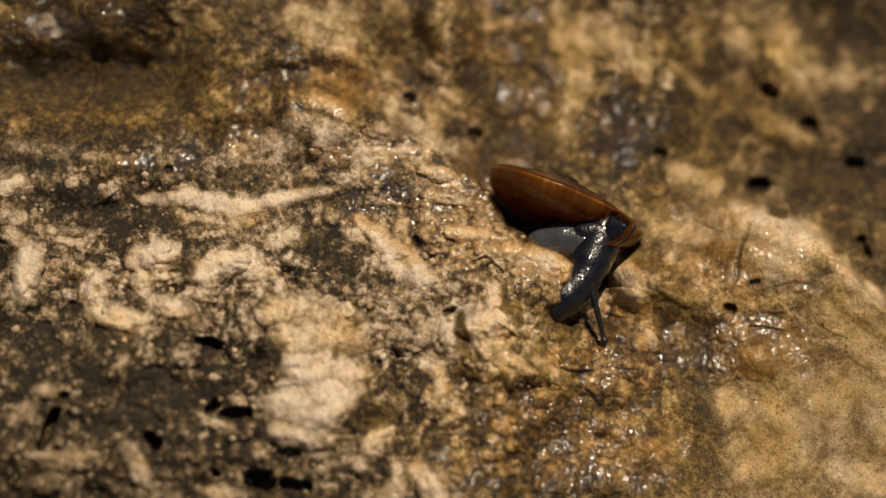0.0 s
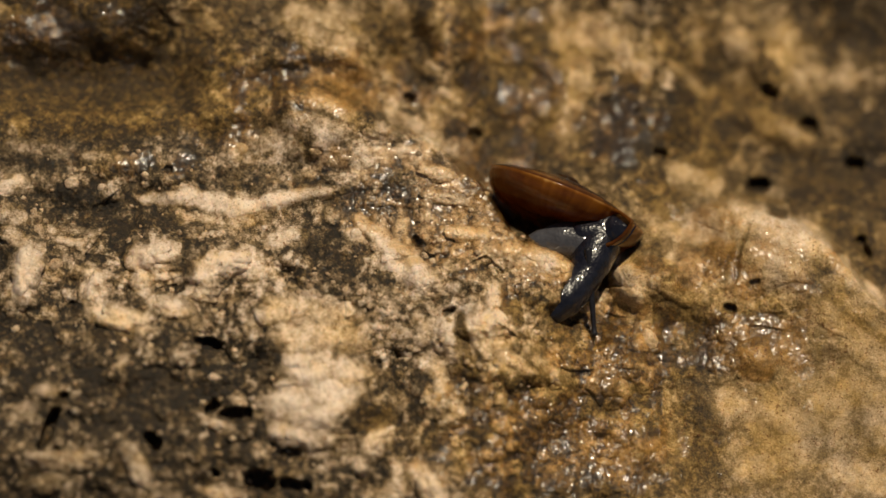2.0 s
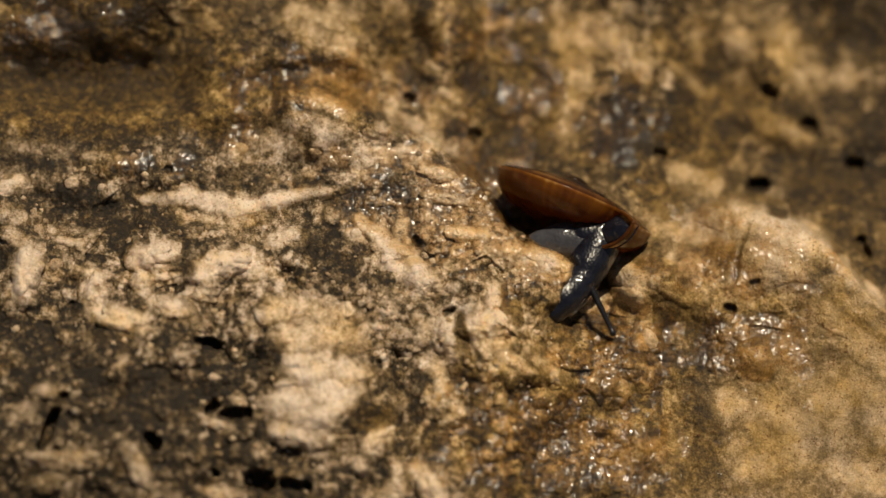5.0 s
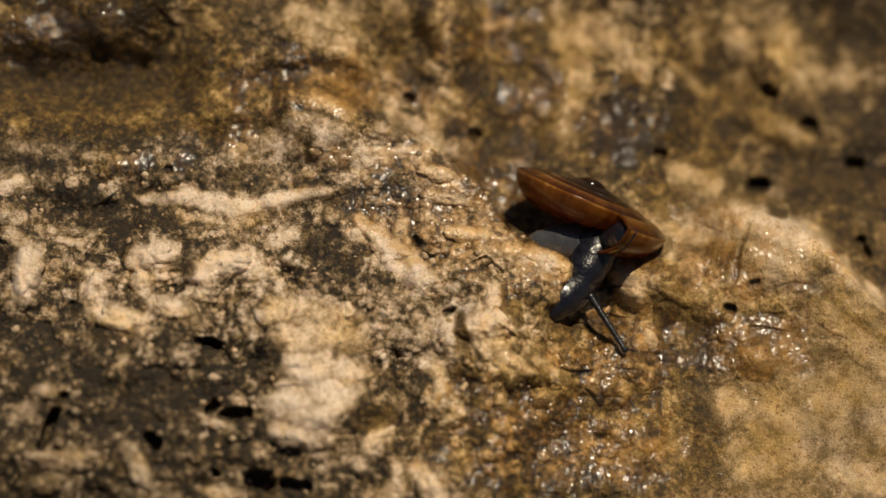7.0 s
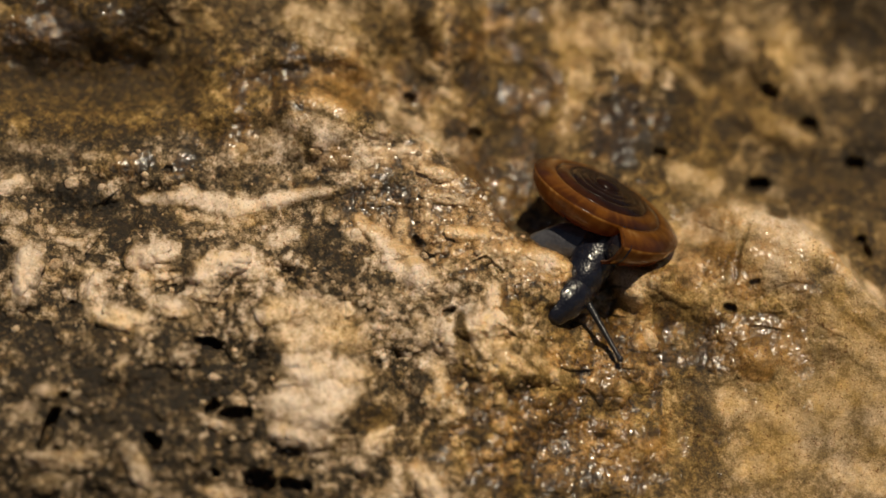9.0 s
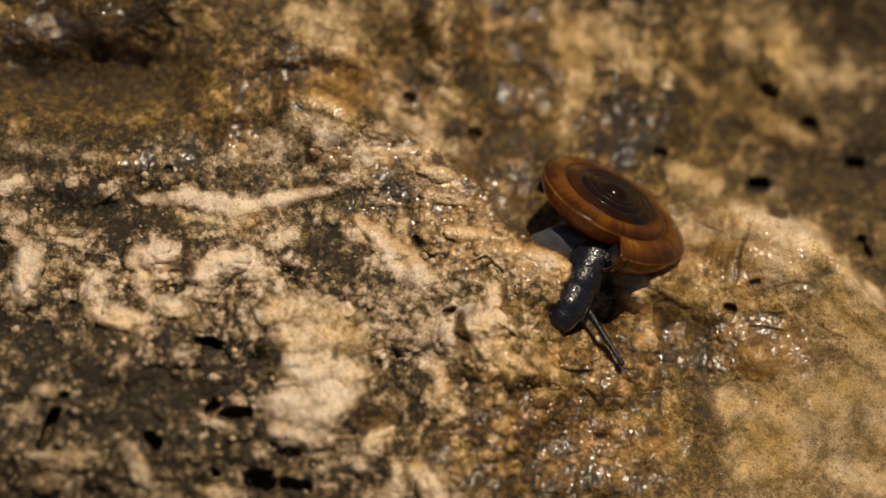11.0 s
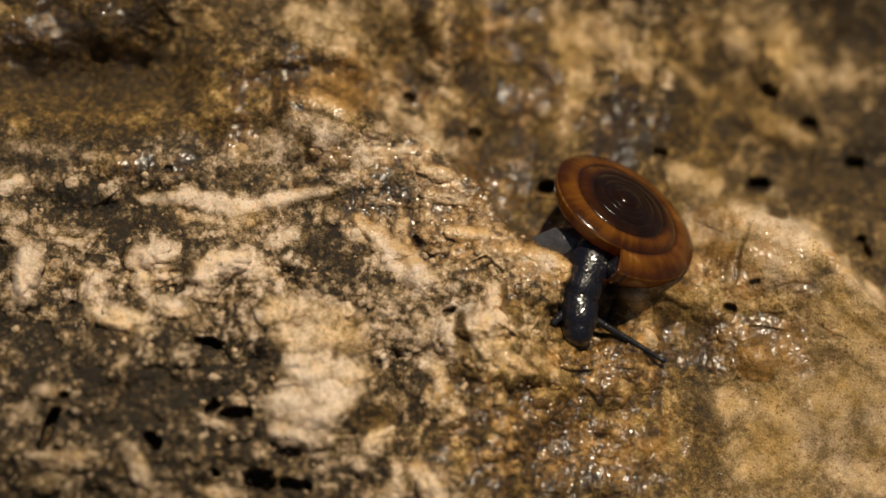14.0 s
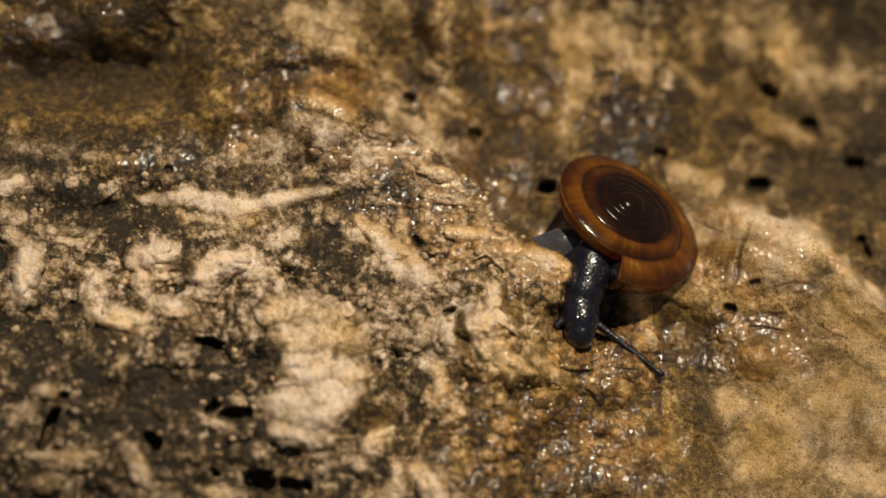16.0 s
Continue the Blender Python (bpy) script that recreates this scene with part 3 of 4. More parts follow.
stain_or_shade(1290, 612, 1352, 602, 8, 0.4, 0.6)
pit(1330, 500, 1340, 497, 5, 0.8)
stain_or_shade(812, 590, 820, 700, 10, 0.5, 0.6)
stain_or_shade(905, 716, 1010, 714, 9, 0.5, 0.8)
stain_or_shade(640, 366, 690, 372, 8, 0.5)
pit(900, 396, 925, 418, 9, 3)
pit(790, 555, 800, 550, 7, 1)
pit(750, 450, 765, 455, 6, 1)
# wet patches
film(1330, 618, 120, 62, 1.4, 0.4)
film(1100, 620, 130, 110, 1.0, 0.7)
film(970, 790, 210, 120, 1.0, 0.6)
film(1300, 470, 200, 120, 0.75, 0.5)
film(950, 460, 120, 110, 0.8)
film(780, 360, 200, 140, 1.0)
film(1070, 815, 150, 90, 1.0, 0.4)
film(90, 60, 130, 70, 1.0, 0.9)
film(1095, 215, 70, 80, 1.1, 0.4)
film(930, 180, 120, 120, 0.7, 0.6)
film(230, 90, 60, 70, 0.8, 0.9)
film(560, 150, 240, 70, 1.0, 0.5)
film(260, 290, 120, 30, 0.8, 0.5)
film(620, 300, 150, 60, 0.6)
film(400, 245, 60, 24, 0.9, 0.4)
film(850, 80, 160, 100, 0.7, 0.8)
film(860, 740, 130, 110, 0.7, 0.6)

# regional tone, grain and relief
grime = 0.33 * np.ones_like(GX)
# top-left corner: brown rock, lowered further to put in the hollow's shade
grime -= 0.16 * zone(80, 60, 150, 80)
grime -= 0.06 * zone(1500, 110, 150, 120)
grime -= 0.05 * zone(150, 420, 220, 130)
grime -= 0.07 * zone(150, 790, 300, 130)
grime -= 0.29 * zone(200, 740, 330, 190)
# the same hollow: its brown and part of its shade, as tone
grime -= 0.33 * zone(150, 110, 260, 120)
grime -= 0.10 * zone(120, 365, 160, 70)
grime -= 0.12 * zone(1500, 300, 130, 150)
grime += 0.11 * zone(1430, 720, 260, 260)
grime += 0.12 * zone(1090, 700, 240, 170)
grime += 0.08 * zone(1000, 600, 200, 100)
grime -= 0.16 * zone(100, 800, 240, 120)
grime += 0.12 * zone(870, 650, 120, 90)
grime += 0.08 * zone(1180, 60, 160, 160)
grime += 0.14 * zone(1250, 430, 200, 110)
grime += 0.26 * zone(570, 230, 180, 70)
grime -= 0.04 * zone(1080, 60, 220, 130)
grime -= 0.16 * zone(1500, 170, 240, 180)
grime -= 0.16 * zone(1590, 180, 140, 260)
grime -= 0.12 * zone(1050, 230, 300, 100)
grime -= 0.08 * zone(1420, 310, 160, 60)
grime -= 0.10 * zone(960, 740, 170, 110)
grime -= 0.10 * zone(1180, 720, 130, 130)
grime -= 0.06 * zone(1100, 840, 260, 70)
grime += 0.16 * zone(700, 300, 220, 110)
grime += 0.05 * zone(700, 600, 240, 160)
grime -= 0.03 * zone(180, 600, 330, 200)
grime += 0.13 * zone(840, 420, 130, 130)
grime += 0.10 * zone(860, 560, 220, 170)
grime += 0.10 * zone(1390, 470, 110, 90)
grime -= 0.10 * zone(1220, 610, 80, 70)
grime -= 0.10 * zone(1110, 290, 120, 60)
GOLD = np.maximum(GOLD, 0.55 * zone(1250, 650, 420, 300))
GOLD = np.maximum(GOLD, 0.85 * zone(1030, 760, 320, 190))
GOLD = np.maximum(GOLD, 0.3 * zone(860, 460, 140, 130))
GOLD = np.maximum(GOLD, 0.75 * zone(200, 170, 420, 60))
GOLD = np.maximum(GOLD, 1.0 * zone(140, 80, 230, 110))
GOLD = np.maximum(GOLD, 0.65 * zone(880, 130, 260, 150))
GOLD = np.maximum(GOLD, 0.5 * zone(1350, 200, 260, 250))
GOLD = np.clip(GOLD + np.interp(GX, (0, 700, 900, 1568), (-0.30, -0.20, 0.16, 0.14)) + 0.45 * smooth(300, 180, GY) * smooth(800, 600, GX) + 0.35 * fbm(GX, GY, 120, 4, 71), 0, 1)
mottle = fbm(WX, WY, 60, 4, 81, 0.6) * (1 - 0.7 * zone(1440, 720, 280, 260))
rugged = np.clip(0.85 - 0.70 * zone(1450, 740, 300, 240) - 0.35 * zone(1300, 430, 200, 110) + 0.25 * zone(250, 620, 420, 280), 0.15, 1.2)
knobby = np.clip(0.35 + 1.0 * zone(420, 600, 520, 260) + 0.55 * zone(930, 620, 200, 220) + 0.35 * zone(1200, 620, 220, 160) + 0.5 * zone(1120, 140, 420, 140) + 0.35 * zone(500, 90, 260, 80) - 0.25 * zone(1480, 780, 260, 200) - 0.2 * zone(200, 260, 300, 60), 0.06, 1.3)
tone = np.maximum(PALE * 0.96, grime + (0.24 + 0.12 * smooth(380, 250, GY)) * mottle)
tone = np.maximum(tone, HALO * (0.20 + 0.35 * smooth(0.35, 0.75, MEDIUM_ID + 0.2 * SPECKLE)))
slope = zone(1450, 720, 270, 230)
tone = tone * (1 - 0.7 * slope) + 0.54 * 0.7 * slope
PALE = tone + (0.30 + 0.70 * np.clip(knobby, 0, 1)) * rugged * (1.05 - 0.70 * np.clip(PALE, 0, 1)) * (1 - 0.55 * SMOOTH * np.clip(PALE, 0, 1)) * SPECKLE + 0.10 * fbm(WX, WY, 30, 3, 83, 0.6)
threads = smooth(0.10, 0.0, np.abs(fbm(WX, WY, 48, 4, 301, 0.6))) + 0.7 * smooth(0.08, 0.0, np.abs(fbm(WX, WY, 22, 3, 311, 0.6)))
PALE -= 0.20 * threads * np.clip(PALE, 0, 1) * smooth(-0.2, 0.35, fbm(GX, GY, 130, 2, 321))
PALE = np.where(PALE < 0.24, 0.24 - 0.70 * (0.24 - PALE), PALE)
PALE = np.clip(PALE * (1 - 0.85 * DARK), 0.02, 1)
WET *= 1 - zone(150, 165, 240, 45)
WET = smooth(0.40, 0.72, WET + 0.45 * fbm(GX, GY, 50, 3, 101))
DEPTH += 1.4 * fbm(GX, GY, 230, 2, 111) + (0.3 + rugged) * 0.8 * fbm(GX, GY, 85, 2, 121)
DEPTH -= LIFT
DEPTH -= knobby * (1 - 0.45 * SMOOTH) * (1.15 * BIG * (0.4 + BIG_ID) + 0.62 * MEDIUM * (0.4 + MEDIUM_ID)) + (0.35 + 0.65 * knobby) * (1 - 0.6 * SMOOTH) * 0.26 * FINE * (0.3 + FINE_ID)
DEPTH += rugged * 0.20 * fbm(GX, GY, 40, 3, 151, 0.45)
outside = np.hypot(np.maximum(np.maximum(-50 - GX, GX - 1618), 0), np.maximum(np.maximum(-50 - GY, GY - 932), 0))
DEPTH += 170 * (1 - np.exp(-(outside / 480) ** 2))


RUGGED = np.clip(rugged * (1 - 0.6 * SMOOTH), 0, 1)


def rock_depth(x, y):
    """How many millimetres the rock lies behind the plane of focus at a place of the face."""
    i, j = np.searchsorted(XS, x), np.searchsorted(YS, y)
    return float(DEPTH[j, i])


def grid_mesh(name, co, rows, cols):
    """A mesh of quads over rows x cols places."""
    me = bpy.data.meshes.new(name)
    idx = np.arange(rows * cols).reshape(rows, cols)
    quads = np.stack([idx[:-1, :-1], idx[1:, :-1], idx[1:, 1:], idx[:-1, 1:]], -1).reshape(-1, 4)
    me.vertices.add(rows * cols)
    me.vertices.foreach_set("co", co.astype(np.float32).ravel())
    me.loops.add(quads.size)
    me.loops.foreach_set("vertex_index", quads.astype(np.int32).ravel())
    me.polygons.add(len(quads))
    me.polygons.foreach_set("loop_start", np.arange(0, quads.size, 4, dtype=np.int32))
    me.polygons.foreach_set("use_smooth", np.ones(len(quads), dtype=bool))
    me.update(calc_edges=True)
    return me


def boulder():
    far = (FOCUS + DEPTH * 0.001)[..., None]
    ray = ((GX - 784) * STEP)[..., None] * np.array(RIGHT) + ((441 - GY) * STEP)[..., None] * np.array(UP) + np.array(AHEAD)
    co = np.array(EYE) + ray * far
    me = grid_mesh("boulder", co.reshape(-1, 3), len(YS), len(XS))
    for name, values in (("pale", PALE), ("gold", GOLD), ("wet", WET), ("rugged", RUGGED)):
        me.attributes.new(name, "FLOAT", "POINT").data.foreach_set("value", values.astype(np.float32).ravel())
    me.materials.append(ROCK)
    ob = new("boulder", me)
    tagged(ob, "wet cream and brown limestone boulder with calcite nodules, holes and grime", "rock")
    # the rounded rest of the boulder behind its face
    bm = bmesh.new()
    bmesh.ops.create_icosphere(bm, subdivisions=5, radius=1.0)
    middle = TARGET + AHEAD * 0.135
    for v in bm.verts:
        p = v.co.copy()
        k = 1 + 0.10 * noise.fractal(p * 1.3, 1.0, 2.0, 4)
        v.co = middle + (RIGHT * p.x * 0.105 + UP * p.y * 0.10 + AHEAD * p.z * 0.095) * k
    for f in bm.faces:
        f.smooth = True
    rest = bpy.data.meshes.new("rear_face")
    bm.to_mesh(rest)
    n = len(rest.vertices)
    for name, level in (("pale", 0.45), ("gold", 0.4), ("wet", 0.2), ("rugged", 0.8)):
        rest.attributes.new(name, "FLOAT", "POINT").data.foreach_set("value", np.full(n, level, dtype=np.float32))
    rest.materials.append(ROCK)
    rear = new("rear_face", rest)
    rear.parent = ob
    return ob


def ground():
    me = bpy.data.meshes.new("ground")
    r = 600.0
    me.from_pydata([(-r, -r, 0), (r, -r, 0), (r, r, 0), (-r, r, 0)], [], [(0, 1, 2, 3)])
    me.materials.append(SOIL)
    tagged(new("ground", me), "damp brown earth", "ground", kind="structure")


BOULDER = boulder()
ground()


def pebble(x, y, w, h, sink, seed, gold=0.3, level=0.85):
    """A rounded calcite grain that is half sunk in the grime of the boulder."""
    bm = bmesh.new()
    bmesh.ops.create_icosphere(bm, subdivisions=4, radius=1.0)
    shift = Vector((seed * 3.7, seed * 1.9, seed * 5.3))
    for v in bm.verts:
        k = 1 + 0.22 * noise.fractal(v.co * 1.1 + shift, 1.0, 2.0, 3)
        v.co = Vector((v.co.x * w, v.co.y * h, v.co.z * (w + h) * 0.42)) * k * 0.00007
    for f in bm.faces:
        f.smooth = True
    me = bpy.data.meshes.new("calcite_pebble")
    bm.to_mesh(me)
    bm.free()
    n = len(me.vertices)
    for name, value in (("pale", level), ("gold", gold), ("wet", 0.35), ("rugged", 0.5)):
        me.attributes.new(name, "FLOAT", "POINT").data.foreach_set("value", np.full(n, value, dtype=np.float32))
    me.materials.append(ROCK)
    ob = new("calcite_pebble", me)
    ob.matrix_world = Matrix.Translation(face(x, y, rock_depth(x, y) + sink * (w + h) * 0.035)) @ CAMERA_POSE.to_3x3().to_4x4() @ pose(0, 0, 0, 0, 0, seed * 47)
    tagged(ob, "small rounded cream calcite pebble stuck in grime on the boulder", "pebble", group="pebbles on the boulder")
    return ob


def sample(layer, x, y):
    """The value of a layer of the sheet at many places."""
    return layer[np.searchsorted(YS, y), np.searchsorted(XS, x)]


def lump(bm, x, y, w, h, turn, seed, out, fine):
    """Adds one knobbly lump to a mesh, sunk in the rock face; gives back its new vertices."""
    made = bmesh.ops.create_icosphere(bm, subdivisions=fine, radius=1.0)["verts"]
    shift = Vector((seed * 3.7, seed * 1.9, seed * 5.3))
    c, s = math.cos(radians(turn)), math.sin(radians(turn))
    deep = min(w, h) * out
    d0 = rock_depth(x, y)
    for v in made:
        q = v.co.copy()
        k = 1 + 0.45 * noise.fractal(q * 1.3 + shift, 1.0, 2.0, 2)
        u, t = q.x * w * k, q.y * h * k
        v.co = face(x + c * u - s * t, y + s * u + c * t, d0 + deep * 0.07 * (0.25 - q.z * k))
    return made


def rock_layers(me, pale_values, gold_values, wet_values, rugged_values):
    for name, value in (("pale", pale_values), ("gold", gold_values), ("wet", wet_values), ("rugged", rugged_values)):
        me.attributes.new(name, "FLOAT", "POINT").data.foreach_set("value", np.clip(value, 0, 1).astype(np.float32).ravel())
    me.materials.append(ROCK)


def nodule(x, y, w, h, turn=0, level=0.9, gold=0.1, out=0.9):
    """A rounded knob of cream calcite grown into the boulder, with a crumbly rim."""
    seed = int(x * 7 + y)
    rings, spokes = 22, 72
    r, a = np.meshgrid(np.linspace(0.02, 1, rings), np.linspace(0, 2 * math.pi, spokes + 1))
    uneven = 1 + 0.35 * fbm(np.cos(a) * 1.0 + 9, np.sin(a) * 1.0 + 9, 1.1, 3, seed % 97)
    c, s = math.cos(radians(turn)), math.sin(radians(turn))
    u, t = 1.1 * r * uneven * w * np.cos(a), 1.1 * r * uneven * h * np.sin(a)
    px, py = x + c * u - s * t, y + s * u + c * t
    bulge = np.sqrt(np.clip(1 - (0.97 * r) ** 2, 0, 1)) * (1 + 0.35 * fbm(px, py, 26, 2, 171))
    d = sample(DEPTH, x, y) * 0.45 + sample(DEPTH, px, py) * 0.55 - out * min(w, h) * 0.050 * (bulge - 0.35) - 0.30 * sample(MEDIUM, px, py) - 0.12 * sample(FINE, px, py)
    far = (FOCUS + np.concatenate([d, (d + 1.2)[:, ::-1]], 1) * 0.001)[..., None]
    px, py = np.concatenate([px, px[:, ::-1]], 1), np.concatenate([py, py[:, ::-1]], 1)
    ray = ((px - 784) * STEP)[..., None] * np.array(RIGHT) + ((441 - py) * STEP)[..., None] * np.array(UP) + np.array(AHEAD)
    me = grid_mesh("calcite_nodule", (np.array(EYE) + ray * far).reshape(-1, 3), spokes + 1, 2 * rings)
    rim = np.concatenate([r, r[:, ::-1]], 1)
    fade = smooth(0.35, 0.9, rim + 0.5 * sample(SPECKLE, px, py))
    tint = 0.16 * fbm(px, py, 26, 4, 177, 0.6)

    def blend(own, layer):
        return own * (1 - fade) + sample(layer, px, py) * fade

    rock_layers(me, np.maximum(blend(level + tint + 0.2 * sample(SPECKLE, px, py), PALE), sample(PALE, px, py)), blend(gold + 1.5 * tint, GOLD), blend(0.1, WET), blend(0.3, RUGGED))
    ob = new("calcite_nodule", me)
    ob.parent = BOULDER
    return ob


# the vein and the knobs of the near lobe
nodule(48, 485, 28, 38, 5, 0.95)
nodule(30, 425, 24, 16, 10, 0.75)
nodule(122, 428, 22, 10, 8, 0.85)
nodule(265, 453, 36, 24, -8, 0.95)
nodule(252, 497, 20, 20, 0, 0.85)
nodule(305, 493, 18, 12, 0, 0.85)
nodule(172, 512, 22, 28, 15, 0.85)
nodule(214, 566, 38, 22, 18, 0.92, 0.7)
nodule(305, 548, 32, 20, 25, 0.85)
nodule(362, 523, 24, 15, 10, 0.75)
nodule(400, 466, 44, 26, -12, 0.95)
nodule(454, 483, 15, 17, 0, 0.85)
nodule(508, 420, 24, 15, -8, 0.85)
nodule(770, 518, 30, 13, -4, 0.7)
nodule(825, 414, 38, 13, 3, 0.9, 0.3, 0.6)
nodule(800, 352, 42, 13, 10, 0.78, 0.2, 0.6)
nodule(772, 308, 30, 13, 15, 0.85, 0.2, 0.6)
nodule(875, 530, 15, 22, 5, 0.95, 0.3)
nodule(856, 572, 24, 20, -25, 0.9, 0.4)
nodule(968, 464, 36, 17, 20, 0.92, 0.2, 0.5)
nodule(982, 668, 13, 20, -10, 0.8, 0.4)
# the large patch and the corner below it
nodule(514, 776, 28, 18, 15, 0.85)
nodule(668, 775, 17, 26, 30, 0.88, 0.3)
nodule(636, 825, 14, 15, 0, 0.85)
nodule(765, 862, 22, 34, -32, 0.92, 0.4)
nodule(385, 750, 20, 11, 5, 0.85)
nodule(243, 828, 20, 34, -22, 0.72)
nodule(115, 812, 58, 26, 2, 0.6, 0.2, 0.7)
nodule(85, 857, 32, 20, -8, 0.5, 0.2, 0.7)
nodule(88, 692, 24, 17, 5, 0.5)
nodule(317, 636, 14, 13, 0, 0.6)
nodule(425, 842, 10, 16, -20, 0.6)
nodule(404, 875, 24, 15, 0, 0.75, 0.3)


def grains_on_rock():
    """Countless small calcite grains round the knobs, in one mesh."""
    rng = np.random.RandomState(12)
    bm = bmesh.new()
    count = 0
    while count < 420:
        x, y = rng.uniform(5, 960), rng.uniform(255, 875)
        j, i = np.searchsorted(YS, y), np.searchsorted(XS, x)
        if rng.rand() > 0.10 + 0.9 * HALO[j, i] or behind[j, i] > 0.2 or SMOOTH[j, i] > 0.75:
            continue
        w = 2.2 + 5.0 * rng.rand() ** 2
        lump(bm, x, y, w, w * rng.uniform(0.7, 1.1), rng.uniform(0, 180), count * 0.7, 0.75, 2)
        count += 1
    for f in bm.faces:
        f.smooth = True
    me = bpy.data.meshes.new("calcite_grains")
    bm.to_mesh(me)
    bm.free()
    tint = np.array([noise.fractal(v.co * 260, 1.0, 2.0, 3) for v in me.vertices])
    rock_layers(me, 0.66 + 0.35 * tint, 0.15 + 0.4 * tint, 0.2 + 0 * tint, 0.5 + 0 * tint)
    tagged(new("calcite_grains", me), "countless small cream calcite grains in grime on the boulder", "grains", kind="stuff")


grains_on_rock()
pebble(425, 269, 19, 14, 0.5, 1, 0.6, 0.7)
pebble(1147, 603, 20, 17, 0.5, 2, 0.6, 0.85)
pebble(128, 326, 13, 12, 0.4, 3, 0.0, 0.8)
pebble(181, 332, 8, 7, 0.3, 4, 0.0, 0.85)
pebble(628, 416, 13, 11, 0.4, 5, 0.0, 0.9)
pebble(68, 410, 12, 10, 0.4, 7, 0.1, 0.7)
pebble(560, 268, 11, 9, 0.5, 8, 0.3, 0.6)
pebble(378, 668, 7, 8, 0.3, 9, 0.0, 0.9)
pebble(752, 455, 9, 6, 0.3, 10, 0.0, 0.7)
pebble(772, 706, 11, 10, 0.5, 11, 0.9, 0.7)
pebble(100, 472, 13, 15, 0.5, 12, 0.1, 0.7)


# ---- the snail ----
SNAIL_AT = (1045, 470)
SNAIL_DEPTH = rock_depth(*SNAIL_AT)
TURN = CAMERA_POSE.to_3x3()
MM = 0.001


def local(x, y, d):
    """A place of the rock face, d mm behind focus, in the snail's own space (x right, y up, z towards the camera)."""
    base = face(SNAIL_AT[0], SNAIL_AT[1], SNAIL_DEPTH)
    return TURN.inverted() @ (face(x, y, d) - base)


def part(name, bm, mat, parent, label=""):
    me = bpy.data.meshes.new(name)
    for f in bm.faces:
        f.smooth = True
    bm.to_mesh(me)
    bm.free()
    me.materials.append(mat)
    ob = new(name, me)
    ob.parent = parent
    if label:
        ob["label"] = label
    return ob


def tube(points, radii, around=28, flat=1.0, lumps=0.0):
    """A closed tapering tube through points (mm, in its own space), rounded at both ends."""
    bm = bmesh.new()
    pts = [Vector(p) * MM for p in points]
    path, rad = [], []
    for i in range(len(pts) - 1):
        p0, p1, p2, p3 = pts[max(i - 1, 0)], pts[i], pts[i + 1], pts[min(i + 2, len(pts) - 1)]
        for k in range(8):
            w = k / 8
            path.append(0.5 * ((2 * p1) + (p2 - p0) * w + (2 * p0 - 5 * p1 + 4 * p2 - p3) * w * w + (3 * p1 - p0 - 3 * p2 + p3) * w ** 3))
            s = w * w * (3 - 2 * w)
            rad.append((radii[i] * (1 - s) + radii[i + 1] * s) * MM)
    path.append(pts[-1])
    rad.append(radii[-1] * MM)
    head, tail = (path[0] - path[1]).normalized(), (path[-1] - path[-2]).normalized()
    ends = [math.sin(a) for a in (1.4, 1.05, 0.7, 0.35)]
    full = [(path[0] + head * rad[0] * e, rad[0] * math.sqrt(1 - e * e)) for e in ends]
    full += list(zip(path, rad))
    full += [(path[-1] + tail * rad[-1] * e, rad[-1] * math.sqrt(1 - e * e)) for e in reversed(ends)]
    rings = []
    for i, (p, r) in enumerate(full):
        d = (full[min(i + 1, len(full) - 1)][0] - full[max(i - 1, 0)][0]).normalized()
        side = d.cross(Vector((0, 0, 1)))
        side = side.normalized() if side.length > 1e-4 else Vector((1, 0, 0))
        top = side.cross(d)
        ring = []
        for k in range(around):
            a = 2 * math.pi * k / around
            q = p + side * r * math.cos(a) + top * r * math.sin(a) * flat
            if lumps:
                q += (q - p) * lumps * noise.fractal(q * 900, 1.0, 2.0, 3)
            ring.append(bm.verts.new(q))
        rings.append(ring)
    for a, b in zip(rings, rings[1:]):
        for k in range(around):
            bm.faces.new((a[k], a[(k + 1) % around], b[(k + 1) % around], b[k]))
    bm.faces.new(rings[0][::-1])
    bm.faces.new(rings[-1])
    bmesh.ops.recalc_face_normals(bm, faces=bm.faces)
    return bm


RADIUS = 11.7
RATIO = 1.40
SLOPE = 0.24


def whorl_profile():
    """The section of a whorl from the suture over the keel to the umbilicus: radius and height for a keel at radius 1, and tone."""
    out = []
    for k in range(17):
        w = k / 16
        r = 1 / RATIO + (1 - 1 / RATIO) * w
        z = -SLOPE * r + 0.022 * math.sin(math.pi * w) ** 0.75 - 0.006 * math.exp(-w * 14)
        out.append((r, z, (0.44 + 0.30 * math.sin(math.pi * w ** 0.5) ** 0.9) - 0.16 * math.exp(-w * 14)))
    out.append((1.012, -SLOPE - 0.012, 0.82))
    for k in range(1, 21):
        w = k / 20
        r = 1 - 0.82 * w ** 2.1
        z = -SLOPE - 0.02 - 0.41 * math.sin(w * math.pi * 0.5) ** 0.95
        out.append((r, z, 0.66 - 0.08 * math.sin(math.pi * w)))
    return out


